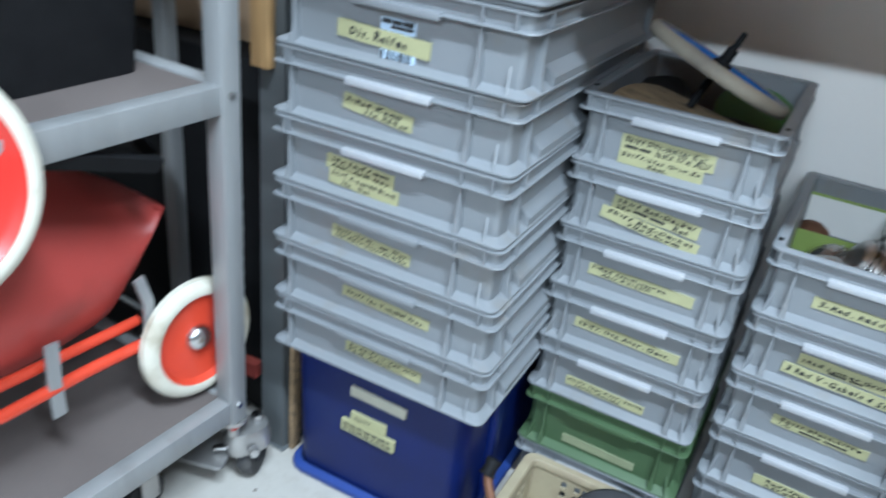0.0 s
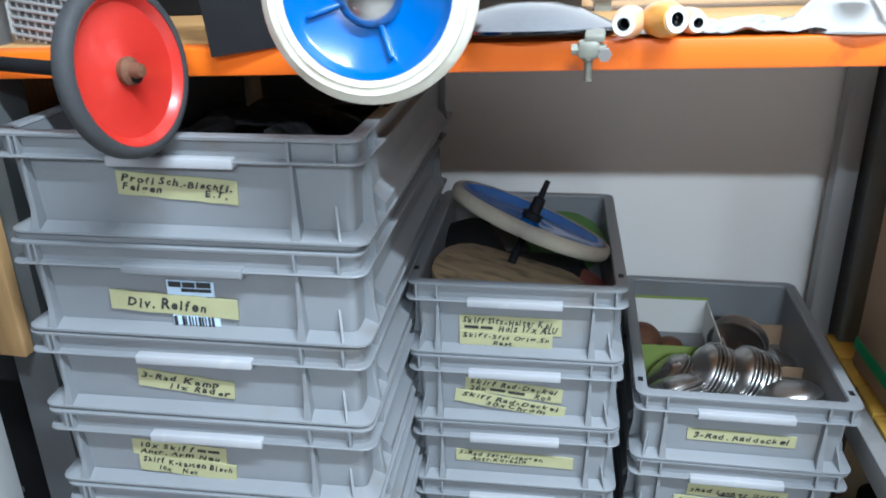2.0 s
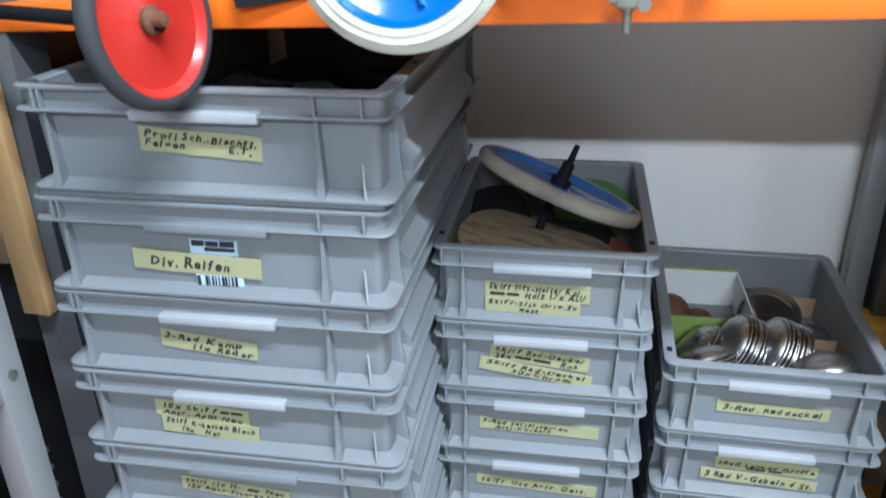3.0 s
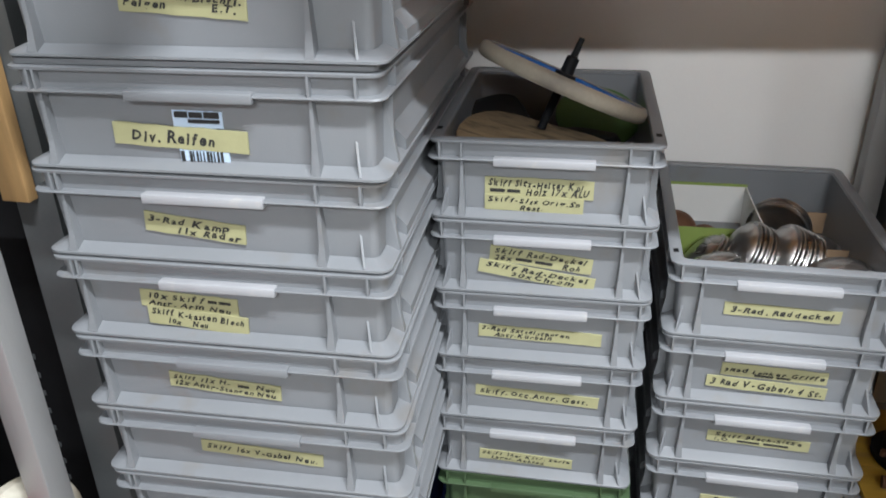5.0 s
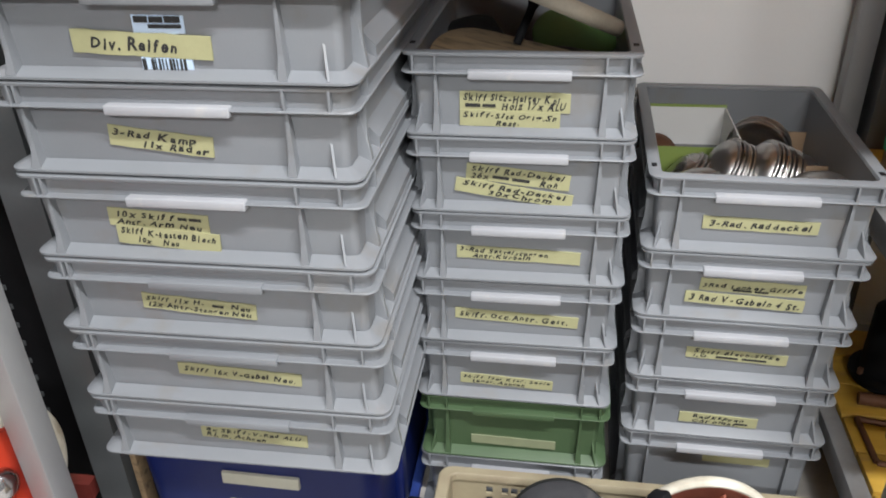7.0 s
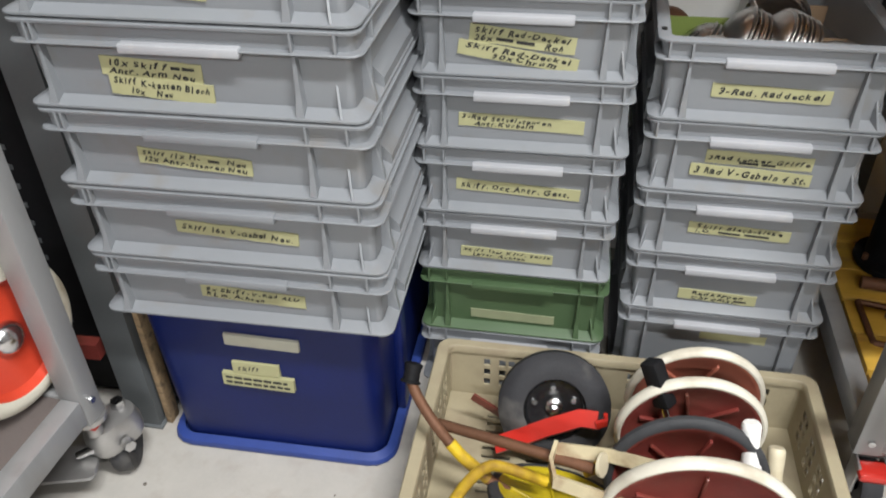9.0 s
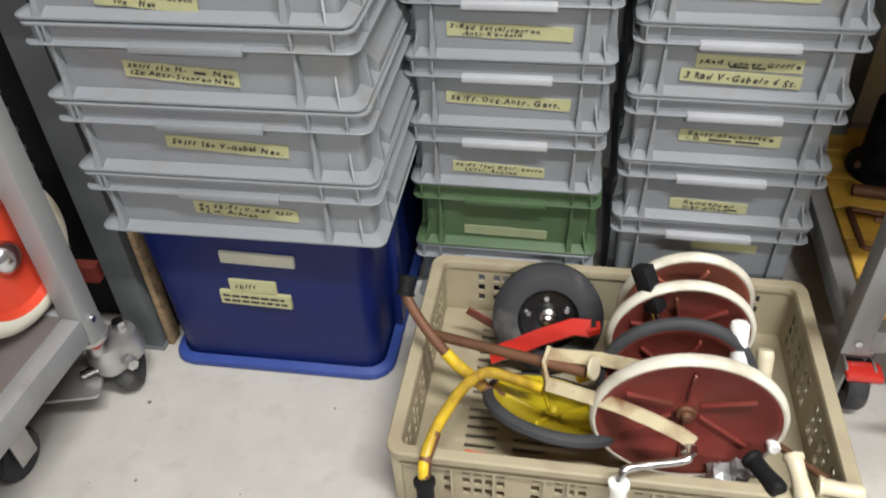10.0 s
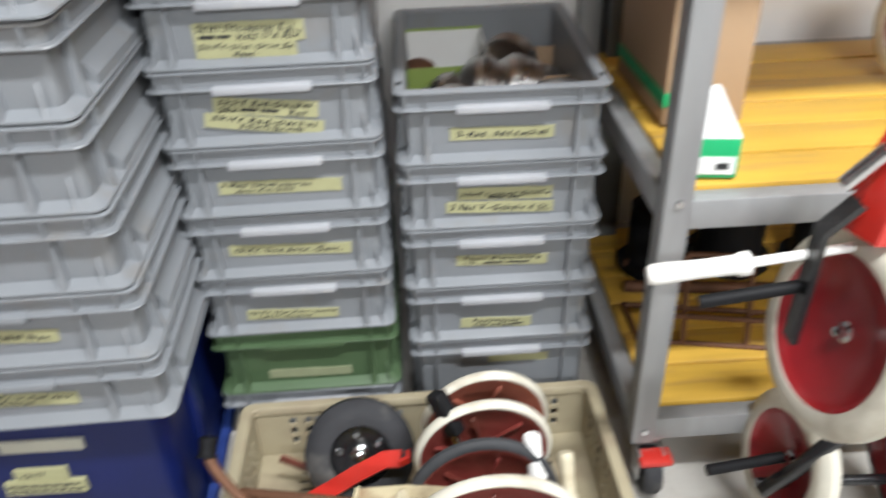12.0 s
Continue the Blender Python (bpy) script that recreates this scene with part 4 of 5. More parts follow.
for nm, b in (("base", (-0.055, 0.055, -0.07, 0.07, 0.0, 0.002)), ("front", (-0.055, 0.055, -0.072, -0.07, 0.0, 0.045)), ("back", (-0.055, 0.055, 0.07, 0.072, 0.0, 0.045)), ("side", (-0.057, -0.055, -0.07, 0.07, 0.0, 0.045)), ("side", (0.055, 0.057, -0.07, 0.07, 0.0, 0.045))):
    part(nm, box(*b), CARD, cb2, smooth=False)


def hubcap_bm(r=0.049):
    return lathe([(0.0005, 0.0), (r * 0.30, -0.0005), (r * 0.55, -0.003), (r * 0.76, -0.008), (r * 0.86, -0.013), (r * 0.89, -0.0165), (r * 0.985, -0.0175), (r, -0.019), (r * 0.985, -0.0203), (r * 0.88, -0.019), (r * 0.83, -0.0145), (r * 0.5, -0.0045), (0.0005, -0.0015)], 36)


cap_first = thing("hubcap", pose(0, 0, -2), "domed chrome hubcap stacked in the open box", "hubcap", "hubcaps")
part("dome", hubcap_bm(), BRUSHED, cap_first)
caps = []
for cx, cy, cz, axis, n in ((0.772, 0.376, 0.578, (-0.40, 0.42, 0.80), 7), (0.762, 0.440, 0.556, (-0.75, 0.15, 0.6), 4), (0.815, 0.425, 0.573, (-0.88, -0.12, 0.42), 8), (0.866, 0.418, 0.575, (-0.88, -0.16, 0.42), 8),
                            (0.946, 0.385, 0.584, (-0.20, 0.25, 0.93), 7), (0.925, 0.352, 0.545, (-0.55, 0.1, 0.8), 3), (0.912, 0.572, 0.560, (0.30, 0.72, 0.12), 5), (0.940, 0.520, 0.556, (-0.1, 0.1, 0.95), 5), (0.868, 0.345, 0.560, (0.1, 0.1, 0.95), 4), (0.770, 0.342, 0.550, (-0.3, -0.25, 0.9), 3), (0.968, 0.350, 0.550, (-0.1, -0.2, 0.95), 4)):
    d = Vector(axis).normalized()
    for k in range(n):
        caps.append((Vector((cx, cy, cz)) - d * 0.0058 * k + Vector((0.001 * (k % 3), 0.001 * ((k * 2) % 3), 0)), axis, 17 * k))
for k, (eye, axis, spin) in enumerate(caps):
    if k == 0:
        cap_first.matrix_world = area @ aim(eye, axis, spin)
    else:
        copy_thing(cap_first, area @ aim(eye, axis, spin))
for x, y, z, r in ((0.752, 0.585, 0.535, 0.034), (0.800, 0.570, 0.522, 0.03)):
    d = thing("rusty_cap", aim((x, y, z), (0.15, -0.6, 0.75)), "brown rusted round cap in the white card box", "cap")
    part("dome", hubcap_bm(r), RUST, d)

area = pose(0.012, -0.01, 0.022)
tyre_first = thing("tyre", pose(0, 0, -2), "dark rubber toy tyre in the open top box", "tyre", "tyres in the box")
part("ring", lathe([(0.066, -0.009), (0.078, -0.011), (0.085, -0.004), (0.085, 0.004), (0.078, 0.011), (0.066, 0.009)], 40, ring=True), RUBBER, tyre_first)
for k, (x, y, z, axis) in enumerate(((0.12, 0.12, 0.925, (0.1, -0.2, 1)), (0.25, 0.13, 0.93, (-0.2, 0.1, 1)), (0.30, 0.25, 0.94, (0.3, 0.2, 0.9)), (0.14, 0.27, 0.945, (0.1, 0.3, 1)), (0.22, 0.20, 0.958, (0.2, -0.3, 0.9)), (0.29, 0.12, 0.952, (-0.1, -0.2, 1)), (0.12, 0.18, 0.965, (-0.3, 0.1, 0.9)), (0.24, 0.35, 0.955, (0.1, 0.5, 0.9)), (0.13, 0.42, 0.94, (0.1, 0.0, 1)), (0.28, 0.46, 0.94, (0.0, 0.1, 1)))):
    if k == 0:
        tyre_first.matrix_world = area @ aim((x, y, z), axis)
    else:
        copy_thing(tyre_first, area @ aim((x, y, z), axis))
sd = thing("saddle_post", pose(0.155, 0.36, 0.94), "pale plastic post standing in the open top box", "post")
part("post", lathe([(0.0005, 0.10), (0.010, 0.10), (0.012, 0.05), (0.012, 0.0), (0.0005, 0.0)], 16), IVORY, sd)

# ---- things on the rack shelf ----
area = SAG @ pose(0.006, 0.004, 0.028)
SZ = 1.1015
tb = thing("toy_wheel", aim((0.463, -0.058, 1.156), (0.10, -0.99, 0.10)), "blue wheel with white tyre and chrome cap overhanging the shelf", "wheel", "wheels on the shelf")
wheel_parts(tb, 0.089, 0.028, WHITE_RUBBER, BLUE_ENAMEL, CHROME, tyre_h=0.020, dish=0.012, cap=0.028, cap_mat=BRUSHED, spokes=4)
for rr in (0.0735, 0.080):
    part("tyre_ridge", lathe([(rr - 0.0022, 0.012), (rr - 0.0016, 0.0158), (rr + 0.0008, 0.0162), (rr + 0.002, 0.012)], 48, ring=True), WHITE_RUBBER, tb)
part("axle", tube([(0, 0, -0.01), (0, 0.01, -0.30)], 0.006), BLACK, tb, "black steel axle lying back over the shelf")
tr = thing("tricycle", pose(0, 0, 0), "upturned red tricycle with black tyres overhanging the shelf", "tricycle")
mw = aim((0.229, -0.055, 1.094), (0.985, -0.15, 0.06))
wheel_parts(tr, 0.079, 0.018, GREY_RUBBER, RED, RUST, m=mw, tyre_h=0.011, dish=0.003)
part("axle", tube([(0.24, -0.055, 1.09), (0.05, -0.03, 1.10), (-0.20, 0.01, 1.105)], 0.007), BLACK, tr, "black steel axle")
part("fork", strap([(0.305, 0.040, 1.096), (0.298, 0.045, 1.150), (0.275, 0.06, 1.22), (0.24, 0.09, 1.30)], 0.072, 0.012, (1, 0.2, 0)), BLACK, tr, "black steel fender")
part("frame", tube([(0.20, 0.06, 1.28), (0.28, 0.10, 1.20), (0.36, 0.18, 1.17), (0.45, 0.30, 1.13)], 0.012, smooth_steps=4), RED, tr)
part("frame", tube([(0.15, 0.05, 1.20), (0.02, 0.10, 1.18), (-0.10, 0.16, 1.125)], 0.014, smooth_steps=4), OLD_RED, tr)
part("tyre", lathe([(0.075, -0.011), (0.083, -0.013), (0.09, 0), (0.083, 0.013), (0.075, 0.011)], 44, aim((-0.045, -0.02, 1.09), (0.985, -0.1, 0.05)), ring=True), RUBBER, tr)
part("disc", lathe([(0.0005, 0.004), (0.06, 0.002), (0.076, 0.008), (0.076, -0.008), (0.0005, -0.004)], 36, aim((-0.045, -0.02, 1.09), (0.985, -0.1, 0.05))), OLD_RED, tr)
bk = thing("wire_basket", pose(0.062, 0.068, 1.1015, 6, 8, -6), "pale grey moulded grille basket on the shelf", "basket")
part("back", box(-0.045, 0.045, 0.006, 0.009, 0.0, 0.12), PALE_GREY, bk, smooth=False)
for k in range(13):
    part("bar", box(-0.046, 0.046, -0.001, 0.006, 0.004 + k * 0.0092, 0.0075 + k * 0.0092, 0.001), PALE_GREY, bk)
for k in range(10):
    part("bar", box(-0.045 + k * 0.0098, -0.0425 + k * 0.0098, 0.0, 0.006, 0.0, 0.122), PALE_GREY, bk, smooth=False)
for x, y, r, mt, lab, tilt in ((0.575, 0.115, 0.088, DARK_REFLECTION, "shallow chrome bowl lying on the shelf", (0.0, 0.06, 1)), (0.325, 0.12, 0.05, BLACK, "small black bowl lying on the shelf", (0.1, -0.1, 1))):
    bo = thing("metal_bowl", aim((x, y, SZ + 0.003), tilt), lab, "bowl")
    part("shell", lathe([(0.0005, 0.026), (r * 0.3, 0.025), (r * 0.6, 0.019), (r * 0.93, 0.006), (r, 0.003), (r, 0.0), (r * 0.9, 0.003), (r * 0.5, 0.016), (0.0005, 0.022)], 48), mt, bo)
for x, y, r, mt, d, lab in ((0.672, 0.062, 0.0145, PEACH, (-0.25, -0.9, 0.0), "turned pale wooden knob with a bored hole"), (0.701, 0.058, 0.0165, AMBER, (0.35, -0.55, 0.05), "varnished amber wooden knob"), (0.727, 0.085, 0.012, PEACH, (0.25, -0.9, 0.0), "turned pale wooden knob with a bored hole")):
    k = thing("turned_wooden_bead", aim((x, y, SZ + r), d), lab, "wooden bead", "wooden beads")
    part("body", lathe([(r * 0.55, 0.021), (r * 0.78, 0.019), (r * 0.96, 0.010), (r, 0.0), (r * 0.9, -0.012), (r * 0.6, -0.021), (0.0005, -0.022)], 28), mt, k)
    part("ring", lathe([(r * 0.40, 0.0215), (r * 0.70, 0.0215), (r * 0.72, 0.017), (r * 0.40, 0.012)], 24), WHITE_PLASTIC, k, "pale worn end ring")
    part("bore", lathe([(r * 0.41, 0.0205), (r * 0.41, 0.006), (0.0005, 0.006)], 20), BLACK, k, "dark bored hole")
br = thing("metal_rail", ROOM @ pose(0.79, 0.28, SZ, 0, 0, 1), "flat greenish grey metal rail lying on the shelf", "rail")
part("channel", box(-0.145, 0.145, -0.02, 0.02, 0.012, 0.042, 0.002), PATINA, br)
part("foot", box(-0.14, -0.12, -0.015, 0.015, 0.0, 0.012), PATINA, br)
part("foot", box(0.12, 0.14, -0.015, 0.015, 0.0, 0.012), PATINA, br)
tn = thing("metal_tray", ROOM @ pose(0.56, 0.30, SZ, 0, 0, 0), "pale grey painted metal tray on the shelf", "tray")
part("tray", box(-0.13, 0.085, -0.10, 0.18, 0.024, 0.055, 0.004), PALE_GREY, tn)
part("foot", box(-0.12, 0.075, -0.05, 0.15, 0.0, 0.024, 0.002), STEEL_POST, tn)
dm = thing("metal_dome", pose(0.872, 0.13, SZ), "silver domed metal cover on the shelf", "cover")
part("shell", lathe([(0.0005, 0.030), (0.018, 0.029), (0.032, 0.022), (0.045, 0.008), (0.062, 0.003), (0.066, 0.0), (0.0005, 0.0005)], 40), CHROME, dm)
gr = thing("gear", pose(0.905, 0.22, SZ + 0.03, 10, 0, 0), "black toothed gear on the shelf", "gear")
bm = bmesh.new()
lp = []
for k in range(24):
    a, rr = 2 * math.pi * k / 24, 0.024 if k % 2 else 0.017
    lp.append((rr * math.cos(a), rr * math.sin(a)))
loft([[(x, y, -0.005) for x, y in lp], [(x, y, 0.006) for x, y in lp]], True, True, bm=bm)
part("teeth", bm, BLACK, gr, smooth=False)
part("shaft", lathe([(0.008, -0.03), (0.008, 0.012), (0.0005, 0.012)], 14), BLACK, gr)
fl = thing("plastic_film", ROOM @ pose(0.80, 0.08, SZ), "crumpled clear plastic film on the shelf", "film")
bm = bmesh.new()
bmesh.ops.create_grid(bm, x_segments=40, y_segments=16, size=0.5, matrix=Matrix.Diagonal((0.24, 0.10, 1, 1)))
for v in bm.verts:
    v.co.z = 0.001 + 0.007 * abs(noise.noise(v.co * 28)) + 0.005 * abs(noise.noise(v.co * 70))
part("sheet", bm, BAG, fl, smooth=False)
cl = thing("clamp", pose(0.637, 0.0, 0), "small rusty chrome clamp gripping the orange beam", "clamp")
part("jaw", box(-0.010, 0.010, 0.012, 0.028, 1.090, 1.106, 0.004), PATINA, cl)
part("jaw", box(-0.004, 0.014, 0.014, 0.060, 1.104, 1.111, 0.002), PATINA, cl)
part("bolt", lathe([(0.0005, 0), (0.0035, 0.0), (0.004, 0.018), (0.0065, 0.019), (0.0065, 0.025), (0.0005, 0.027)], 10, pose(0.0, 0.020, 1.070)), PATINA, cl)
part("bolt", lathe([(0.0005, 0), (0.0048, 0.0), (0.0048, 0.03), (0.0005, 0.031)], 8, pose(-0.015, 0.018, 1.098, 0, 90, 0)), PATINA, cl)
part("nut", lathe([(0.0005, 0.008), (0.006, 0.008), (0.0065, 0.0)], 6, pose(0.014, 0.016, 1.094, 90, 0, 0)), ZINC, cl)
ds = thing("dark_carton", ROOM @ pose(0.10, 0.44, SZ), "dark brown carton standing on the shelf", "box")
part("carton", box(-0.19, 0.24, -0.10, 0.16, 0.0, 0.42, 0.004), BLACK, ds)
part("lid", box(-0.195, 0.245, -0.105, 0.165, 0.42, 0.45, 0.004), OLD_RED, ds, "dark red lid")


# ---- trolleys ----
area = pose(-0.002, 0.002, 0)
def caster(t, x, y, z_top, turn, red=True):
    m = pose(x, y, 0, 0, 0, turn)
    c = part("caster", box(-0.028, 0.028, -0.028, 0.028, z_top - 0.006, z_top, 0.002, m), ZINC, t, "galvanised swivel caster")
    part("wheel", lathe([(0.012, -0.012), (0.036, -0.014), (0.040, -0.008), (0.040, 0.008), (0.036, 0.014), (0.012, 0.012)], 28, m @ aim((0.0, -0.030, 0.040), (1, 0, 0)), ring=True), RUBBER, c)
    part("yoke", box(-0.022, 0.022, -0.020, 0.022, 0.078, z_top - 0.006, 0.008, m), ZINC, c)
    part("yoke", box(-0.022, -0.017, -0.045, -0.010, 0.030, 0.085, 0.002, m), ZINC, c)
    part("yoke", box(0.017, 0.022, -0.045, -0.010, 0.030, 0.085, 0.002, m), ZINC, c)
    part("nut", lathe([(0.0005, 0.012), (0.009, 0.012), (0.010, 0.0)], 6, m @ aim((0.0, 0.028, 0.095), (0.3, 0.4, 0.85))), CHROME, c)
    if red:
        part("brake_pedal", box(-0.022, 0.030, -0.058, -0.024, 0.070, 0.083, 0.005, m), RED, c, "red brake pedal")
    return c


tl = thing("trolley", pose(0, 0, 0), "aluminium framed trolley with brown boards, on casters", "trolley")
X0, X1, Y0, Y1 = -0.58, 0.023, -1.25, -0.075
for x in (X0 + 0.017, X1 - 0.0175):
    for y in (Y0 + 0.017, Y1 - 0.0175):
        part("post", box(x - 0.0175, x + 0.0175, y - 0.0175, y + 0.0175, 0.158, 1.5, 0.002), ALU, tl)
for z0, z1 in ((0.166, 0.208), (0.722, 0.764), (1.26, 1.30)):
    part("rail", box(X1 - 0.032, X1 - 0.002, Y0 + 0.035, Y1 - 0.035, z0, z1, 0.002), ALU, tl)
    part("rail", box(X0 + 0.002, X0 + 0.032, Y0 + 0.035, Y1 - 0.035, z0, z1, 0.002), ALU, tl)
    part("rail", box(X0 + 0.035, X1 - 0.035, Y1 - 0.032, Y1 - 0.002, z0, z1, 0.002), ALU, tl)
    part("rail", box(X0 + 0.035, X1 - 0.035, Y0 + 0.002, Y0 + 0.032, z0, z1, 0.002), ALU, tl)
    part("board", box(X0 + 0.033, X1 - 0.033, Y0 + 0.033, Y1 - 0.033, z1 - 0.014, z1 - 0.003, 0.001), DECK, tl, "worn brown board")
for z in (0.196, 0.748):
    part("bolt", lathe([(0.0005, 0.004), (0.005, 0.004), (0.0058, 0.0)], 8, aim((X1, Y1 - 0.018, z), (1, 0, 0))), CHROME, tl)
cst = part("caster", lathe([(0.0005, 0.158), (0.026, 0.158), (0.026, 0.150), (0.012, 0.148), (0.012, 0.118)], 24, pose(0.002, -0.088, 0)), ZINC, tl, "galvanised swivel caster with lock")
part("housing", loft([rrect(0.030, 0.046, 0.026, 0.068), rrect(0.034, 0.050, 0.030, 0.076), rrect(0.034, 0.050, 0.030, 0.100), rrect(0.028, 0.044, 0.026, 0.116), rrect(0.012, 0.02, 0.011, 0.120)], True, True), ZINC, cst, m=pose(0.004, -0.056, 0, 0, 0, -20) @ Matrix.Diagonal((0.86, 0.86, 1, 1)))
part("wheel", lathe([(0.012, -0.013), (0.036, -0.015), (0.040, -0.008), (0.040, 0.008), (0.036, 0.015), (0.012, 0.013)], 28, aim((0.004, -0.045, 0.040), (0.94, 0.34, 0)), ring=True), RUBBER, cst)
part("nut", lathe([(0.0005, 0.014), (0.010, 0.014), (0.0115, 0.0)], 6, pose(0.008, -0.036, 0.118)), CHROME, cst)
part("nut", lathe([(0.0005, 0.014), (0.009, 0.014), (0.0105, 0.0)], 6, aim((0.034, -0.072, 0.085), (0.8, -0.5, 0.1))), CHROME, cst)
part("collar", box(-0.020, 0.018, -0.102, -0.078, 0.136, 0.150, 0.004), RED, cst, "red collar")
part("brake_rod", tube([(0.012, -0.085, 0.092), (-0.010, -0.094, 0.084), (-0.030, -0.104, 0.076)], 0.0065, smooth_steps=4), CHROME, cst)
part("brake_pedal", loft([rrect(0.056, 0.030, 0.010, -0.003), rrect(0.058, 0.032, 0.011, 0.0), rrect(0.056, 0.030, 0.010, 0.003)], True, True), ZINC, cst, "flat grey brake pedal", m=pose(-0.058, -0.118, 0.064, 6, 4, 22))
caster(tl, -0.075, -0.20, 0.166, 0, False)
caster(tl, X0 + 0.04, Y0 + 0.05, 0.158, 0, False)
caster(tl, X1 - 0.04, Y0 + 0.05, 0.158, 0, False)
caster(tl, X0 + 0.04, Y1 - 0.04, 0.158, 0, False)

tc = thing("tricycle", pose(0, 0, 0), "red tricycle with white tyres and sheet seat on the trolley", "tricycle")
wheel_parts(tc, 0.106, 0.030, WHITE_RUBBER, ORANGE_RED, CHROME, m=aim((-0.043, -0.119, 0.322), (0.99, -0.08, 0.05)), tyre_h=0.024, dish=0.006, cap=0.024)
wheel_parts(tc, 0.106, 0.030, WHITE_RUBBER, ORANGE_RED, CHROME, m=aim((-0.40, -0.119, 0.322), (-0.99, -0.08, 0.05)), tyre_h=0.024, dish=0.006, cap=0.024)
part("axle", tube([(-0.05, -0.119, 0.322), (-0.40, -0.119, 0.322)], 0.007), CHROME, tc)
part("frame", tube([(-0.075, -0.16, 0.335), (-0.07, -0.30, 0.345), (-0.06, -0.44, 0.352), (-0.06, -0.62, 0.40)], 0.010), ORANGE_RED, tc)
part("frame", tube([(-0.10, -0.19, 0.365), (-0.09, -0.33, 0.375), (-0.08, -0.44, 0.385), (-0.07, -0.62, 0.44)], 0.009), ORANGE_RED, tc)
part("strut", strap([(-0.062, -0.357, 0.425), (-0.060, -0.362, 0.36), (-0.058, -0.362, 0.305)], 0.020, 0.006, (0, 1, 0)), ALU, tc, "flat silver strut")
part("strut", strap([(-0.070, -0.203, 0.460), (-0.066, -0.192, 0.415), (-0.068, -0.192, 0.360)], 0.018, 0.006, (0, 1, 0)), ALU, tc, "flat silver strut")
bm = bmesh.new()
rows = []
for i in range(13):
    u = i / 12
    y = -0.46 + 0.345 * u
    top = 0.665 - 0.06 * u ** 1.5 - 0.06 * u ** 3
    low = 0.385 - 0.012 * math.sin(math.pi * min(1, u * 1.2)) + 0.16 * (max(0, u - 0.72) / 0.28) ** 1.7
    rows.append([(-0.10 + 0.05 * math.sin(math.pi * v) - 0.16 * (1 - v) ** 2 * 0.4 - 0.03 * u, y - 0.02 * v, low + (top - low) * (1 - v)) for v in [k / 8 for k in range(9)]])
fr = [[bm.verts.new(p) for p in r] for r in rows]
bk_ = [[bm.verts.new((p[0] - 0.004, p[1], p[2])) for p in r] for r in rows]
for i in range(12):
    for k in range(8):
        bm.faces.new((fr[i][k], fr[i + 1][k], fr[i + 1][k + 1], fr[i][k + 1]))
        bm.faces.new((bk_[i][k], bk_[i][k + 1], bk_[i + 1][k + 1], bk_[i + 1][k]))
    for k in (0, 8):
        bm.faces.new((fr[i][k], fr[i + 1][k], bk_[i + 1][k], bk_[i][k]))
for k in range(8):
    for i in (0, 12):
        bm.faces.new((fr[i][k], fr[i][k + 1], bk_[i][k + 1], bk_[i][k]))
part("seat", bm, SEAT_RED, tc, "curved red sheet steel seat")
wheel_parts(tc, 0.140, 0.030, WHITE_RUBBER, RED, RUST, m=aim((0.014, -0.525, 0.735), (0.96, -0.05, 0.2)), tyre_h=0.022, dish=0.010, spokes=5)
part("fork", strap([(0.010, -0.515, 0.75), (0.02, -0.52, 0.58), (-0.02, -0.55, 0.45), (-0.06, -0.60, 0.40)], 0.02, 0.006, (0, 1, 0)), RED, tc)
part("pedal_bar", strap([(0.012, -0.43, 0.742), (0.010, -0.32, 0.708), (0.006, -0.210, 0.672)], 0.022, 0.010, (0.4, 0, 1)), BLACK, tc, "flat black bar")
part("pedal_bar", strap([(0.006, -0.215, 0.676), (-0.10, -0.16, 0.66), (-0.22, -0.12, 0.62)], 0.02, 0.010, (0, 1, 0)), BLACK, tc, "flat black bar")

bx = thing("dark_crate", pose(-0.30, -0.28, 0.7615, 0, 0, 3), "dark plastic crate with scrap metal on the trolley", "crate")
part("shell", loft([rrect(0.20, 0.13, 0.02, 0.0), rrect(0.21, 0.14, 0.02, 0.17), rrect(0.20, 0.13, 0.018, 0.17), rrect(0.19, 0.12, 0.018, 0.02)], True, True), BLACK, bx)
part("rim", loft([rrect(0.2115, 0.1415, 0.02, 0.152), rrect(0.219, 0.149, 0.024, 0.154), rrect(0.219, 0.149, 0.024, 0.172), rrect(0.212, 0.142, 0.02, 0.174), rrect(0.2115, 0.1415, 0.02, 0.152)]), GREY_RUBBER, bx)
bx = thing("cardboard_box", pose(-0.24, -0.30, 0.7815, 0, 0, 12), "small pale brown cardboard box in the dark crate", "box")
part("carton", box(-0.07, 0.07, -0.06, 0.06, 0.0, 0.21, 0.003), CARD, bx)
# dark things behind the trolley
bx = thing("black_case", pose(-0.335, 0.26, 0, 0, 0, 2), "tall black plastic case with a column of small grey marks", "case")
part("shell", box(-0.26, 0.25, -0.18, 0.20, 0.0, 0.74, 0.01), BLACK, bx)
bm = bmesh.new()
rnd = random.Random(3)
for k in range(22):
    x = 0.165 + 0.012 * (k % 2)
    cub(bm, x, x + 0.012, -0.182, -0.1795, 0.14 + k * 0.016, 0.148 + k * 0.016)
part("print", bm, STEEL_POST, bx, "column of small grey marks", smooth=False)
bx = thing("dark_cabinet", pose(-0.98, 0.18, 0, 0, 0, 2), "dark grey storage cabinet against the wall", "cabinet")
part("shell", box(-0.36, 0.36, -0.10, 0.40, 0.0, 1.95, 0.006), BLACK, bx)
part("door", box(-0.34, -0.005, -0.118, -0.102, 0.05, 1.9, 0.004), GREY_RUBBER, bx)
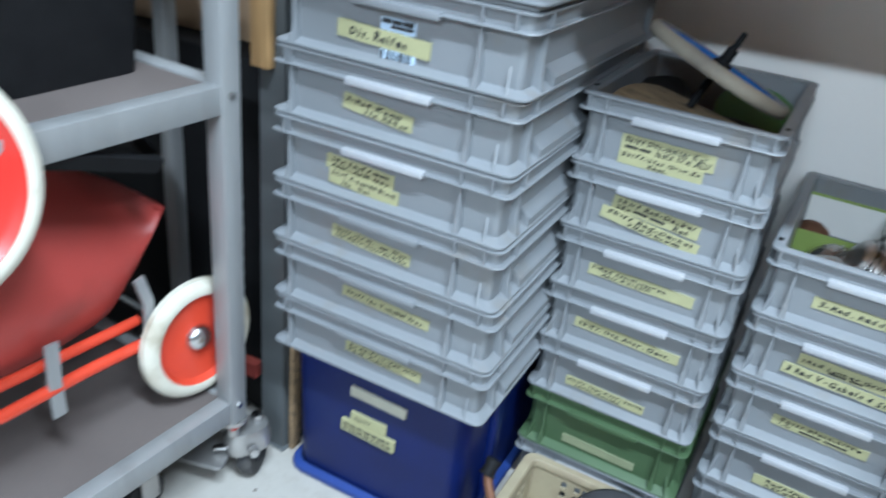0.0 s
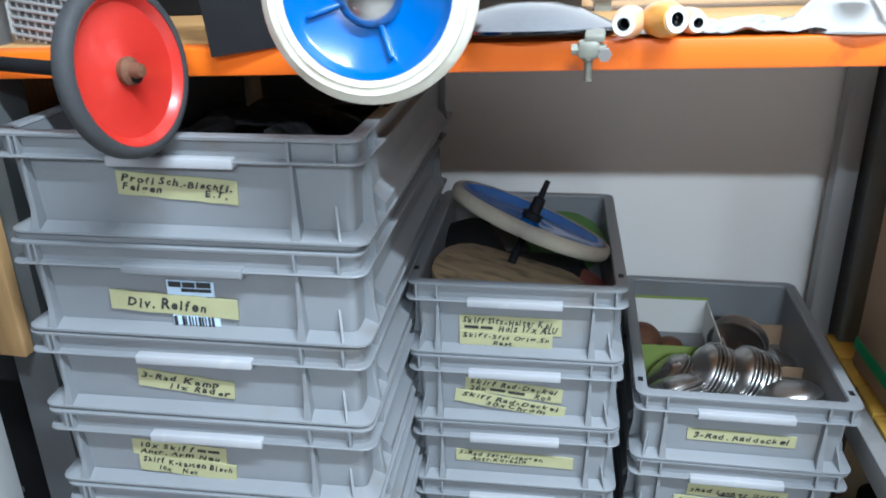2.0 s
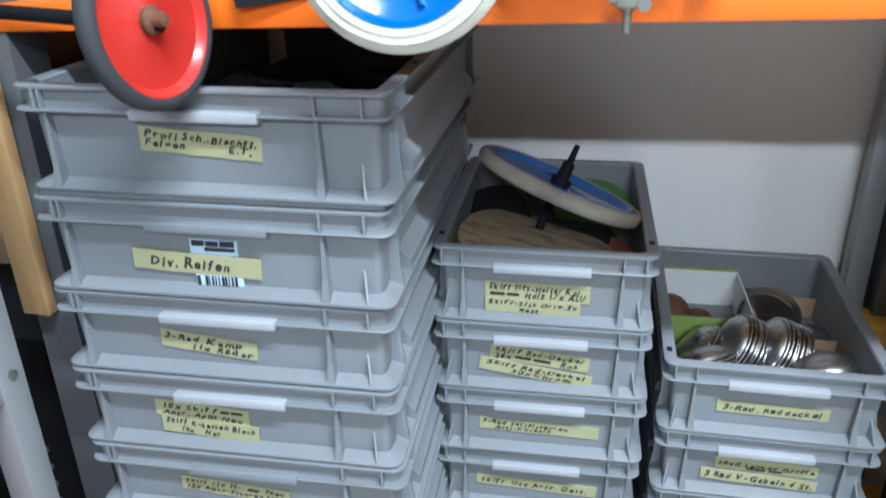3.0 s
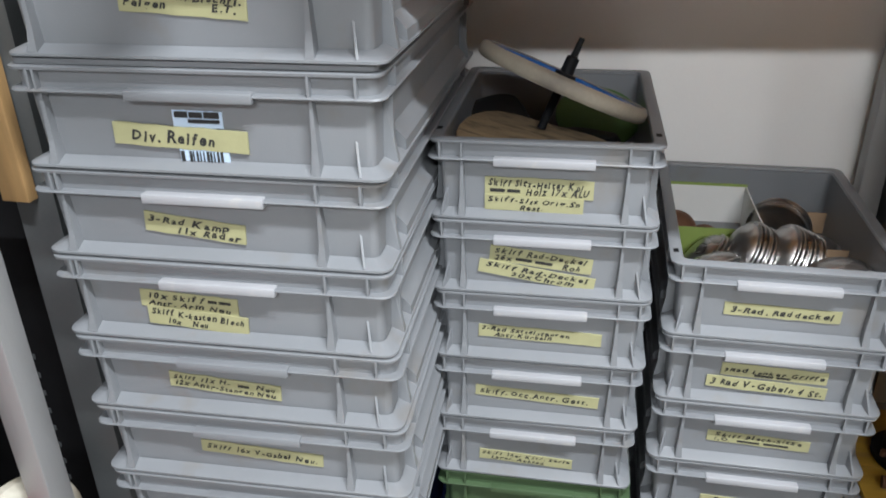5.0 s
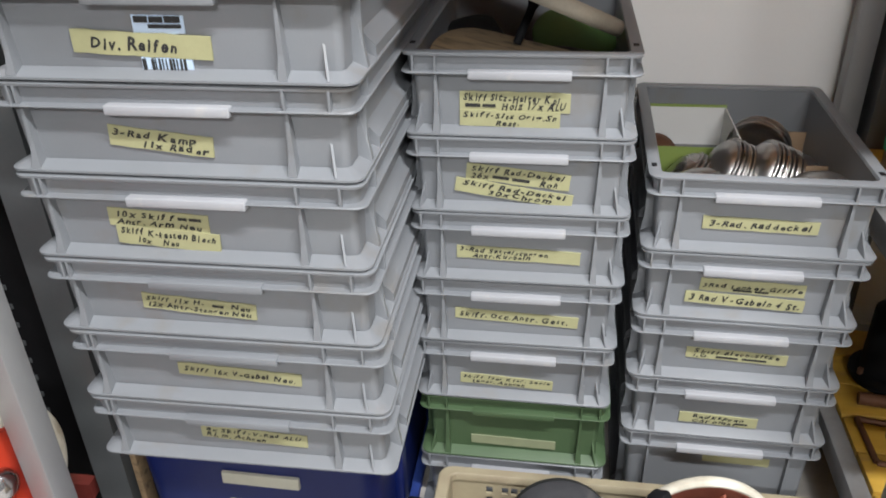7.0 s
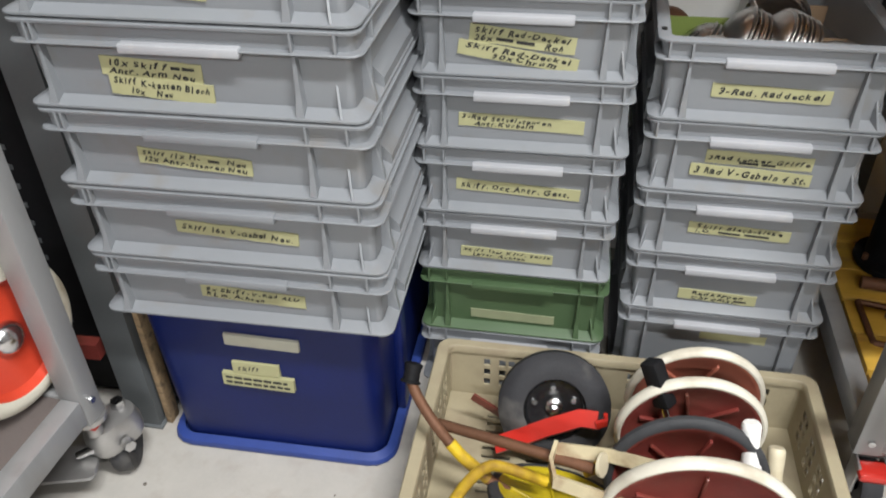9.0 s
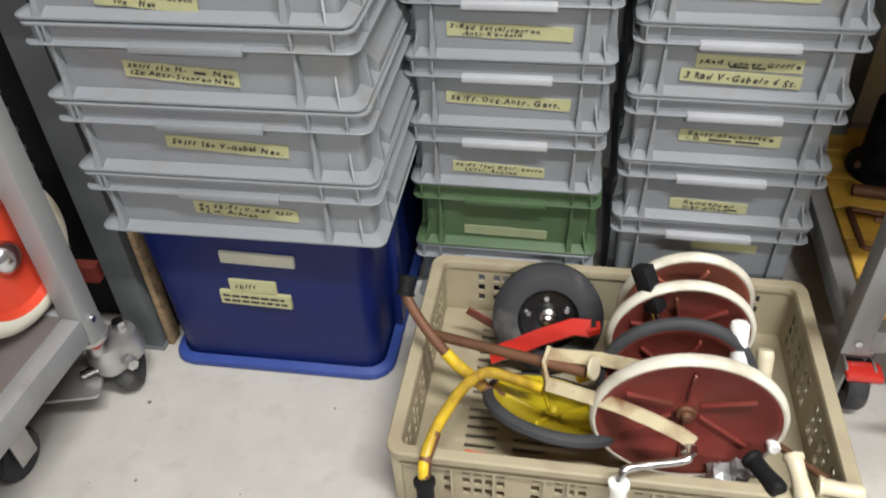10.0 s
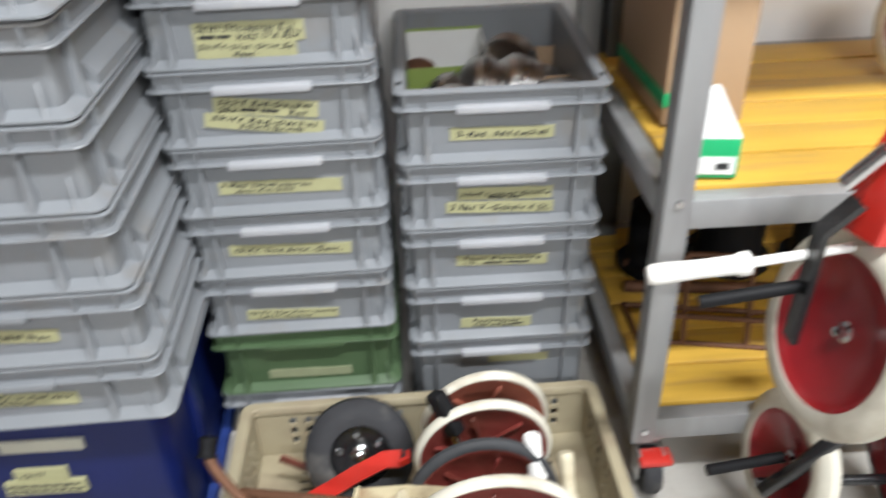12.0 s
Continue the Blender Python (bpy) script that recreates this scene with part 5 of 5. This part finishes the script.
part("door", box(0.005, 0.34, -0.118, -0.102, 0.05, 1.9, 0.004), GREY_RUBBER, bx)
bx = thing("cardboard_box", pose(-0.32, 0.28, 0.74, 0, 0, 6), "worn brown cardboard box on the black case", "box")
part("carton", box(-0.20, 0.20, -0.13, 0.16, 0.0, 0.22, 0.004), CARD, bx)
part("label", box(-0.15, -0.02, -0.134, -0.131, 0.06, 0.15), WHITE_CARD, bx, "pale paper label", smooth=False)
bx = thing("aluminium_strut", pose(-0.275, 0.045, 0), "aluminium profile standing behind the trolley", "strut")
part("profile", box(-0.014, 0.014, -0.014, 0.014, 0.0, 1.4, 0.002), ALU, bx)
bx = thing("steel_bar", pose(0, 0, 0), "reddish painted steel bar near the floor", "bar")
part("bar", strap([(-0.16, 0.02, 0.165), (-0.05, 0.03, 0.165)], 0.03, 0.02, (0, 0, 1)), OLD_RED, bx)

# trolley with yellow boards
area = pose(0.026, 0.042, 0, 0, 0, -0.7)
tr2 = thing("trolley", ROOM @ pose(0.02, -0.055, 0), "aluminium framed trolley with yellow boards, on casters", "trolley")
X0, X1, Y0, Y1 = 1.020, 1.95, 0.085, 0.66
for x in (X0 + 0.018, X1 - 0.018):
    for y in (Y0 + 0.018, Y1 - 0.018):
        part("post", box(x - 0.018, x + 0.018, y - 0.018, y + 0.018, 0.108, 1.45, 0.002), ALU, tr2)
for z0, z1 in ((0.114, 0.156), (0.492, 0.534), (1.38, 1.42)):
    part("rail", box(X0 + 0.036, X1 - 0.036, Y0 + 0.002, Y0 + 0.03, z0, z1, 0.002), ALU, tr2)
    part("rail", box(X0 + 0.036, X1 - 0.036, Y1 - 0.03, Y1 - 0.002, z0, z1, 0.002), ALU, tr2)
    part("rail", box(X0 + 0.002, X0 + 0.03, Y0 + 0.036, Y1 - 0.036, z0, z1, 0.002), ALU, tr2)
    part("rail", box(X1 - 0.03, X1 - 0.002, Y0 + 0.036, Y1 - 0.036, z0, z1, 0.002), ALU, tr2)
    for k in range(6 if z0 < 1 else 0):
        y = Y0 + 0.034 + k * 0.085
        part("plank", box(X0 + 0.032, X1 - 0.032, y, y + 0.081, z1 - 0.016, z1 + 0.004 + 0.002 * (k % 2), 0.002), YELLOW_BOARD, tr2, "yellow shuttering plank")
for z in (0.134, 0.532):
    part("bolt", lathe([(0.0005, 0.004), (0.005, 0.004), (0.0058, 0.0)], 8, aim((X0 + 0.018, Y0, z), (0, -1, 0))), CHROME, tr2)
for x in (X0 + 0.036, X1 - 0.04):
    for y, tn_ in ((Y0 + 0.04, 0), (Y1 - 0.04, 180)):
        caster(tr2, x, y, 0.110, tn_)
cbx = thing("cardboard_box", ROOM @ pose(1.180, 0.34, 0.542, 0, 0, 2), "tall brown cardboard box with green tape on the trolley", "box")
part("carton", box(-0.090, 0.030, -0.10, 0.13, 0.0, 0.38, 0.003), CARD, cbx)
part("tape", box(-0.0915, -0.01, -0.1015, 0.1315, 0.030, 0.050), BOX_GREEN, cbx, "dark green tape")
gb = thing("carton", ROOM @ pose(1.116, 0.096, 0.542, 0, 0, -8), "small white and green printed carton on the trolley", "box")
part("base", box(-0.030, 0.030, -0.022, 0.030, 0.0, 0.055, 0.001), BOX_GREEN, gb, "green lower part")
part("panel", box(-0.024, 0.026, -0.0235, -0.0215, 0.006, 0.030), WHITE_CARD, gb, "white printed panel", smooth=False)
bm = bmesh.new()
v = [bm.verts.new(p) for p in ((-0.030, -0.022, 0.055), (0.030, -0.022, 0.055), (0.030, 0.030, 0.055), (-0.030, 0.030, 0.055), (-0.026, -0.004, 0.112), (0.0, -0.004, 0.112), (0.0, 0.014, 0.112), (-0.026, 0.014, 0.112))]
for q in ((0, 1, 5, 4), (1, 2, 6, 5), (2, 3, 7, 6), (3, 0, 4, 7), (4, 5, 6, 7), (0, 3, 2, 1)):
    bm.faces.new([v[i] for i in q])
part("lid", bm, WHITE_CARD, gb, "white tapered top", smooth=False)
bm = bmesh.new()
cub(bm, -0.022, -0.006, -0.0225, -0.0212, 0.010, 0.022), cub(bm, 0.002, 0.018, -0.0242, -0.0232, 0.013, 0.022)
part("print", bm, INK, gb, "dark printed bars", smooth=False)

area = pose(0.022, 0.004, 0.010)
t3 = thing("tricycle", pose(0, 0, 0), "upended red tricycle with white tyres and black forks", "tricycle")
wheel_parts(t3, 0.124, 0.036, WHITE_RUBBER, SHADED_RED, CHROME, m=aim((1.216, -0.040, 0.434), (-0.93, -0.12, 0.22)), tyre_h=0.031, dish=0.018)
wheel_parts(t3, 0.101, 0.032, WHITE_RUBBER, SHADED_RED, CHROME, m=aim((1.246, 0.036, 0.138), (-0.93, -0.12, 0.18)), tyre_h=0.029, dish=0.016)
wheel_parts(t3, 0.115, 0.034, RUBBER, SHADED_RED, CHROME, m=aim((1.42, 0.02, 0.116), (0.94, 0.0, 0.2)), tyre_h=0.022, dish=0.010)
part("axle", tube([(1.20, 0.02, 0.108), (1.45, 0.02, 0.108)], 0.008), BLACK_PAINT, t3)
part("fork", strap([(1.164, -0.032, 0.420), (1.166, -0.032, 0.49), (1.168, -0.030, 0.565), (1.20, -0.03, 0.60)], 0.024, 0.008, (0, 1, 0)), BLACK_PAINT, t3, "black steel fork")
part("fork", tube([(1.21, -0.03, 0.60), (1.28, 0.0, 0.58), (1.40, 0.02, 0.55)], 0.012), BLACK_PAINT, t3, "black steel fork")
part("pedal_bar", tube([(1.056, -0.02, 0.468), (1.168, -0.022, 0.488)], 0.008), BLACK, t3, "black pedal spindle")
part("pedal_bar", tube([(1.122, 0.01, 0.150), (1.235, 0.030, 0.150)], 0.008), BLACK, t3, "black pedal spindle")
part("crank", tube([(1.205, 0.005, 0.11), (1.235, -0.01, 0.17), (1.265, -0.015, 0.225), (1.33, 0.0, 0.26)], 0.011), BLACK_PAINT, t3)
part("lever", tube([(1.10, -0.018, 0.518), (1.17, -0.02, 0.530), (1.30, 0.0, 0.535)], 0.006), WHITE_PLASTIC, t3, "white lever")
part("lever", grip((0.992, -0.02, 0.508), (1.105, -0.02, 0.520), 0.0125), WHITE_PLASTIC, t3, "white rubber grip")
part("body", strap([(1.235, -0.03, 0.555), (1.250, -0.02, 0.63), (1.290, 0.0, 0.70)], 0.07, 0.05, (1, 0.3, 0)), RED, t3, "red sheet steel body")
part("bracket", tube([(1.185, -0.02, 0.615), (1.215, -0.03, 0.66)], 0.010), CHROME, t3)
wheel((1.52, 0.42, 0.632), (-0.85, -0.5, 0.1), 0.102, 0.03, WHITE_RUBBER, OLD_RED, CHROME, "dark red wheel with white tyre standing on the trolley", tyre_h=0.022, dish=0.008)
area = pose(0.022, 0.036, 0)
wr = thing("wire_rack", ROOM @ pose(1.22, 0.20, 0.160), "rusty welded wire frame lying on the yellow boards", "wire rack")
for k, (p, q) in enumerate((((-0.12, 0.0, 0.004), (0.12, -0.05, 0.004)), ((-0.12, 0.10, 0.004), (0.12, 0.05, 0.004)), ((-0.12, 0.0, 0.06), (0.12, -0.05, 0.06)), ((-0.12, 0.0, 0.004), (-0.12, 0.10, 0.004)), ((0.12, -0.05, 0.004), (0.12, 0.05, 0.004)), ((-0.05, -0.015, 0.004), (-0.05, 0.02, 0.16)), ((0.05, -0.035, 0.004), (0.05, 0.0, 0.16)), ((-0.05, 0.02, 0.16), (0.05, 0.0, 0.16)))):
    part("wire", tube([p, q], 0.005), RUST, wr)
for x, y, r, h, turn in ((1.185, 0.42, 0.062, 0.19, 15), (1.335, 0.43, 0.078, 0.26, 60), (1.50, 0.40, 0.066, 0.21, 100)):
    dk = thing("machine_part", ROOM @ pose(x, y, 0.162, 0, 0, turn), "dark oily turned metal machine part on the yellow boards", "machine part", "machine parts on the trolley")
    part("drum", lathe([(0.0005, 0.0), (r, 0.0), (r + 0.004, 0.006), (r + 0.004, 0.014), (r * 0.8, 0.018), (r * 0.78, h * 0.7), (r * 0.5, h * 0.78), (r * 0.3, h * 0.8), (r * 0.28, h), (0.0005, h + 0.002)], 24), BLACK, dk)
    for k in range(4):
        part("bolt", lathe([(0.0005, 0.012), (0.005, 0.012), (0.0055, 0.0)], 6, pose(0, 0, 0, 0, 0, 90 * k) @ pose(r * 0.9, 0, 0.014)), RUST, dk)
dk = thing("steel_bar", ROOM @ pose(1.16, 0.33, 0.175, 0, 0, -12), "worn round steel bar lying on the yellow boards", "bar")
part("shaft", tube([(-0.05, 0, 0.0), (0.30, 0.02, 0.004)], 0.011), RUST, dk)

# specks on the floor
rnd = random.Random(11)
bm = bmesh.new()
for k in range(150):
    x, y, r = rnd.uniform(-0.1, 1.6), rnd.uniform(-0.6, 0.02), rnd.choice((0.0012, 0.0016, 0.002, 0.0035))
    bmesh.ops.create_cone(bm, cap_ends=True, segments=7, radius1=r * rnd.uniform(0.6, 1.3), radius2=r * 0.4, depth=0.0008, matrix=pose(x, y, 0.0006))
ob = new("floor_specks", mesh_of("floor_specks", bm, SPOT))
tagged(ob, "small dark specks of dirt on the concrete floor", "dirt", kind="stuff")
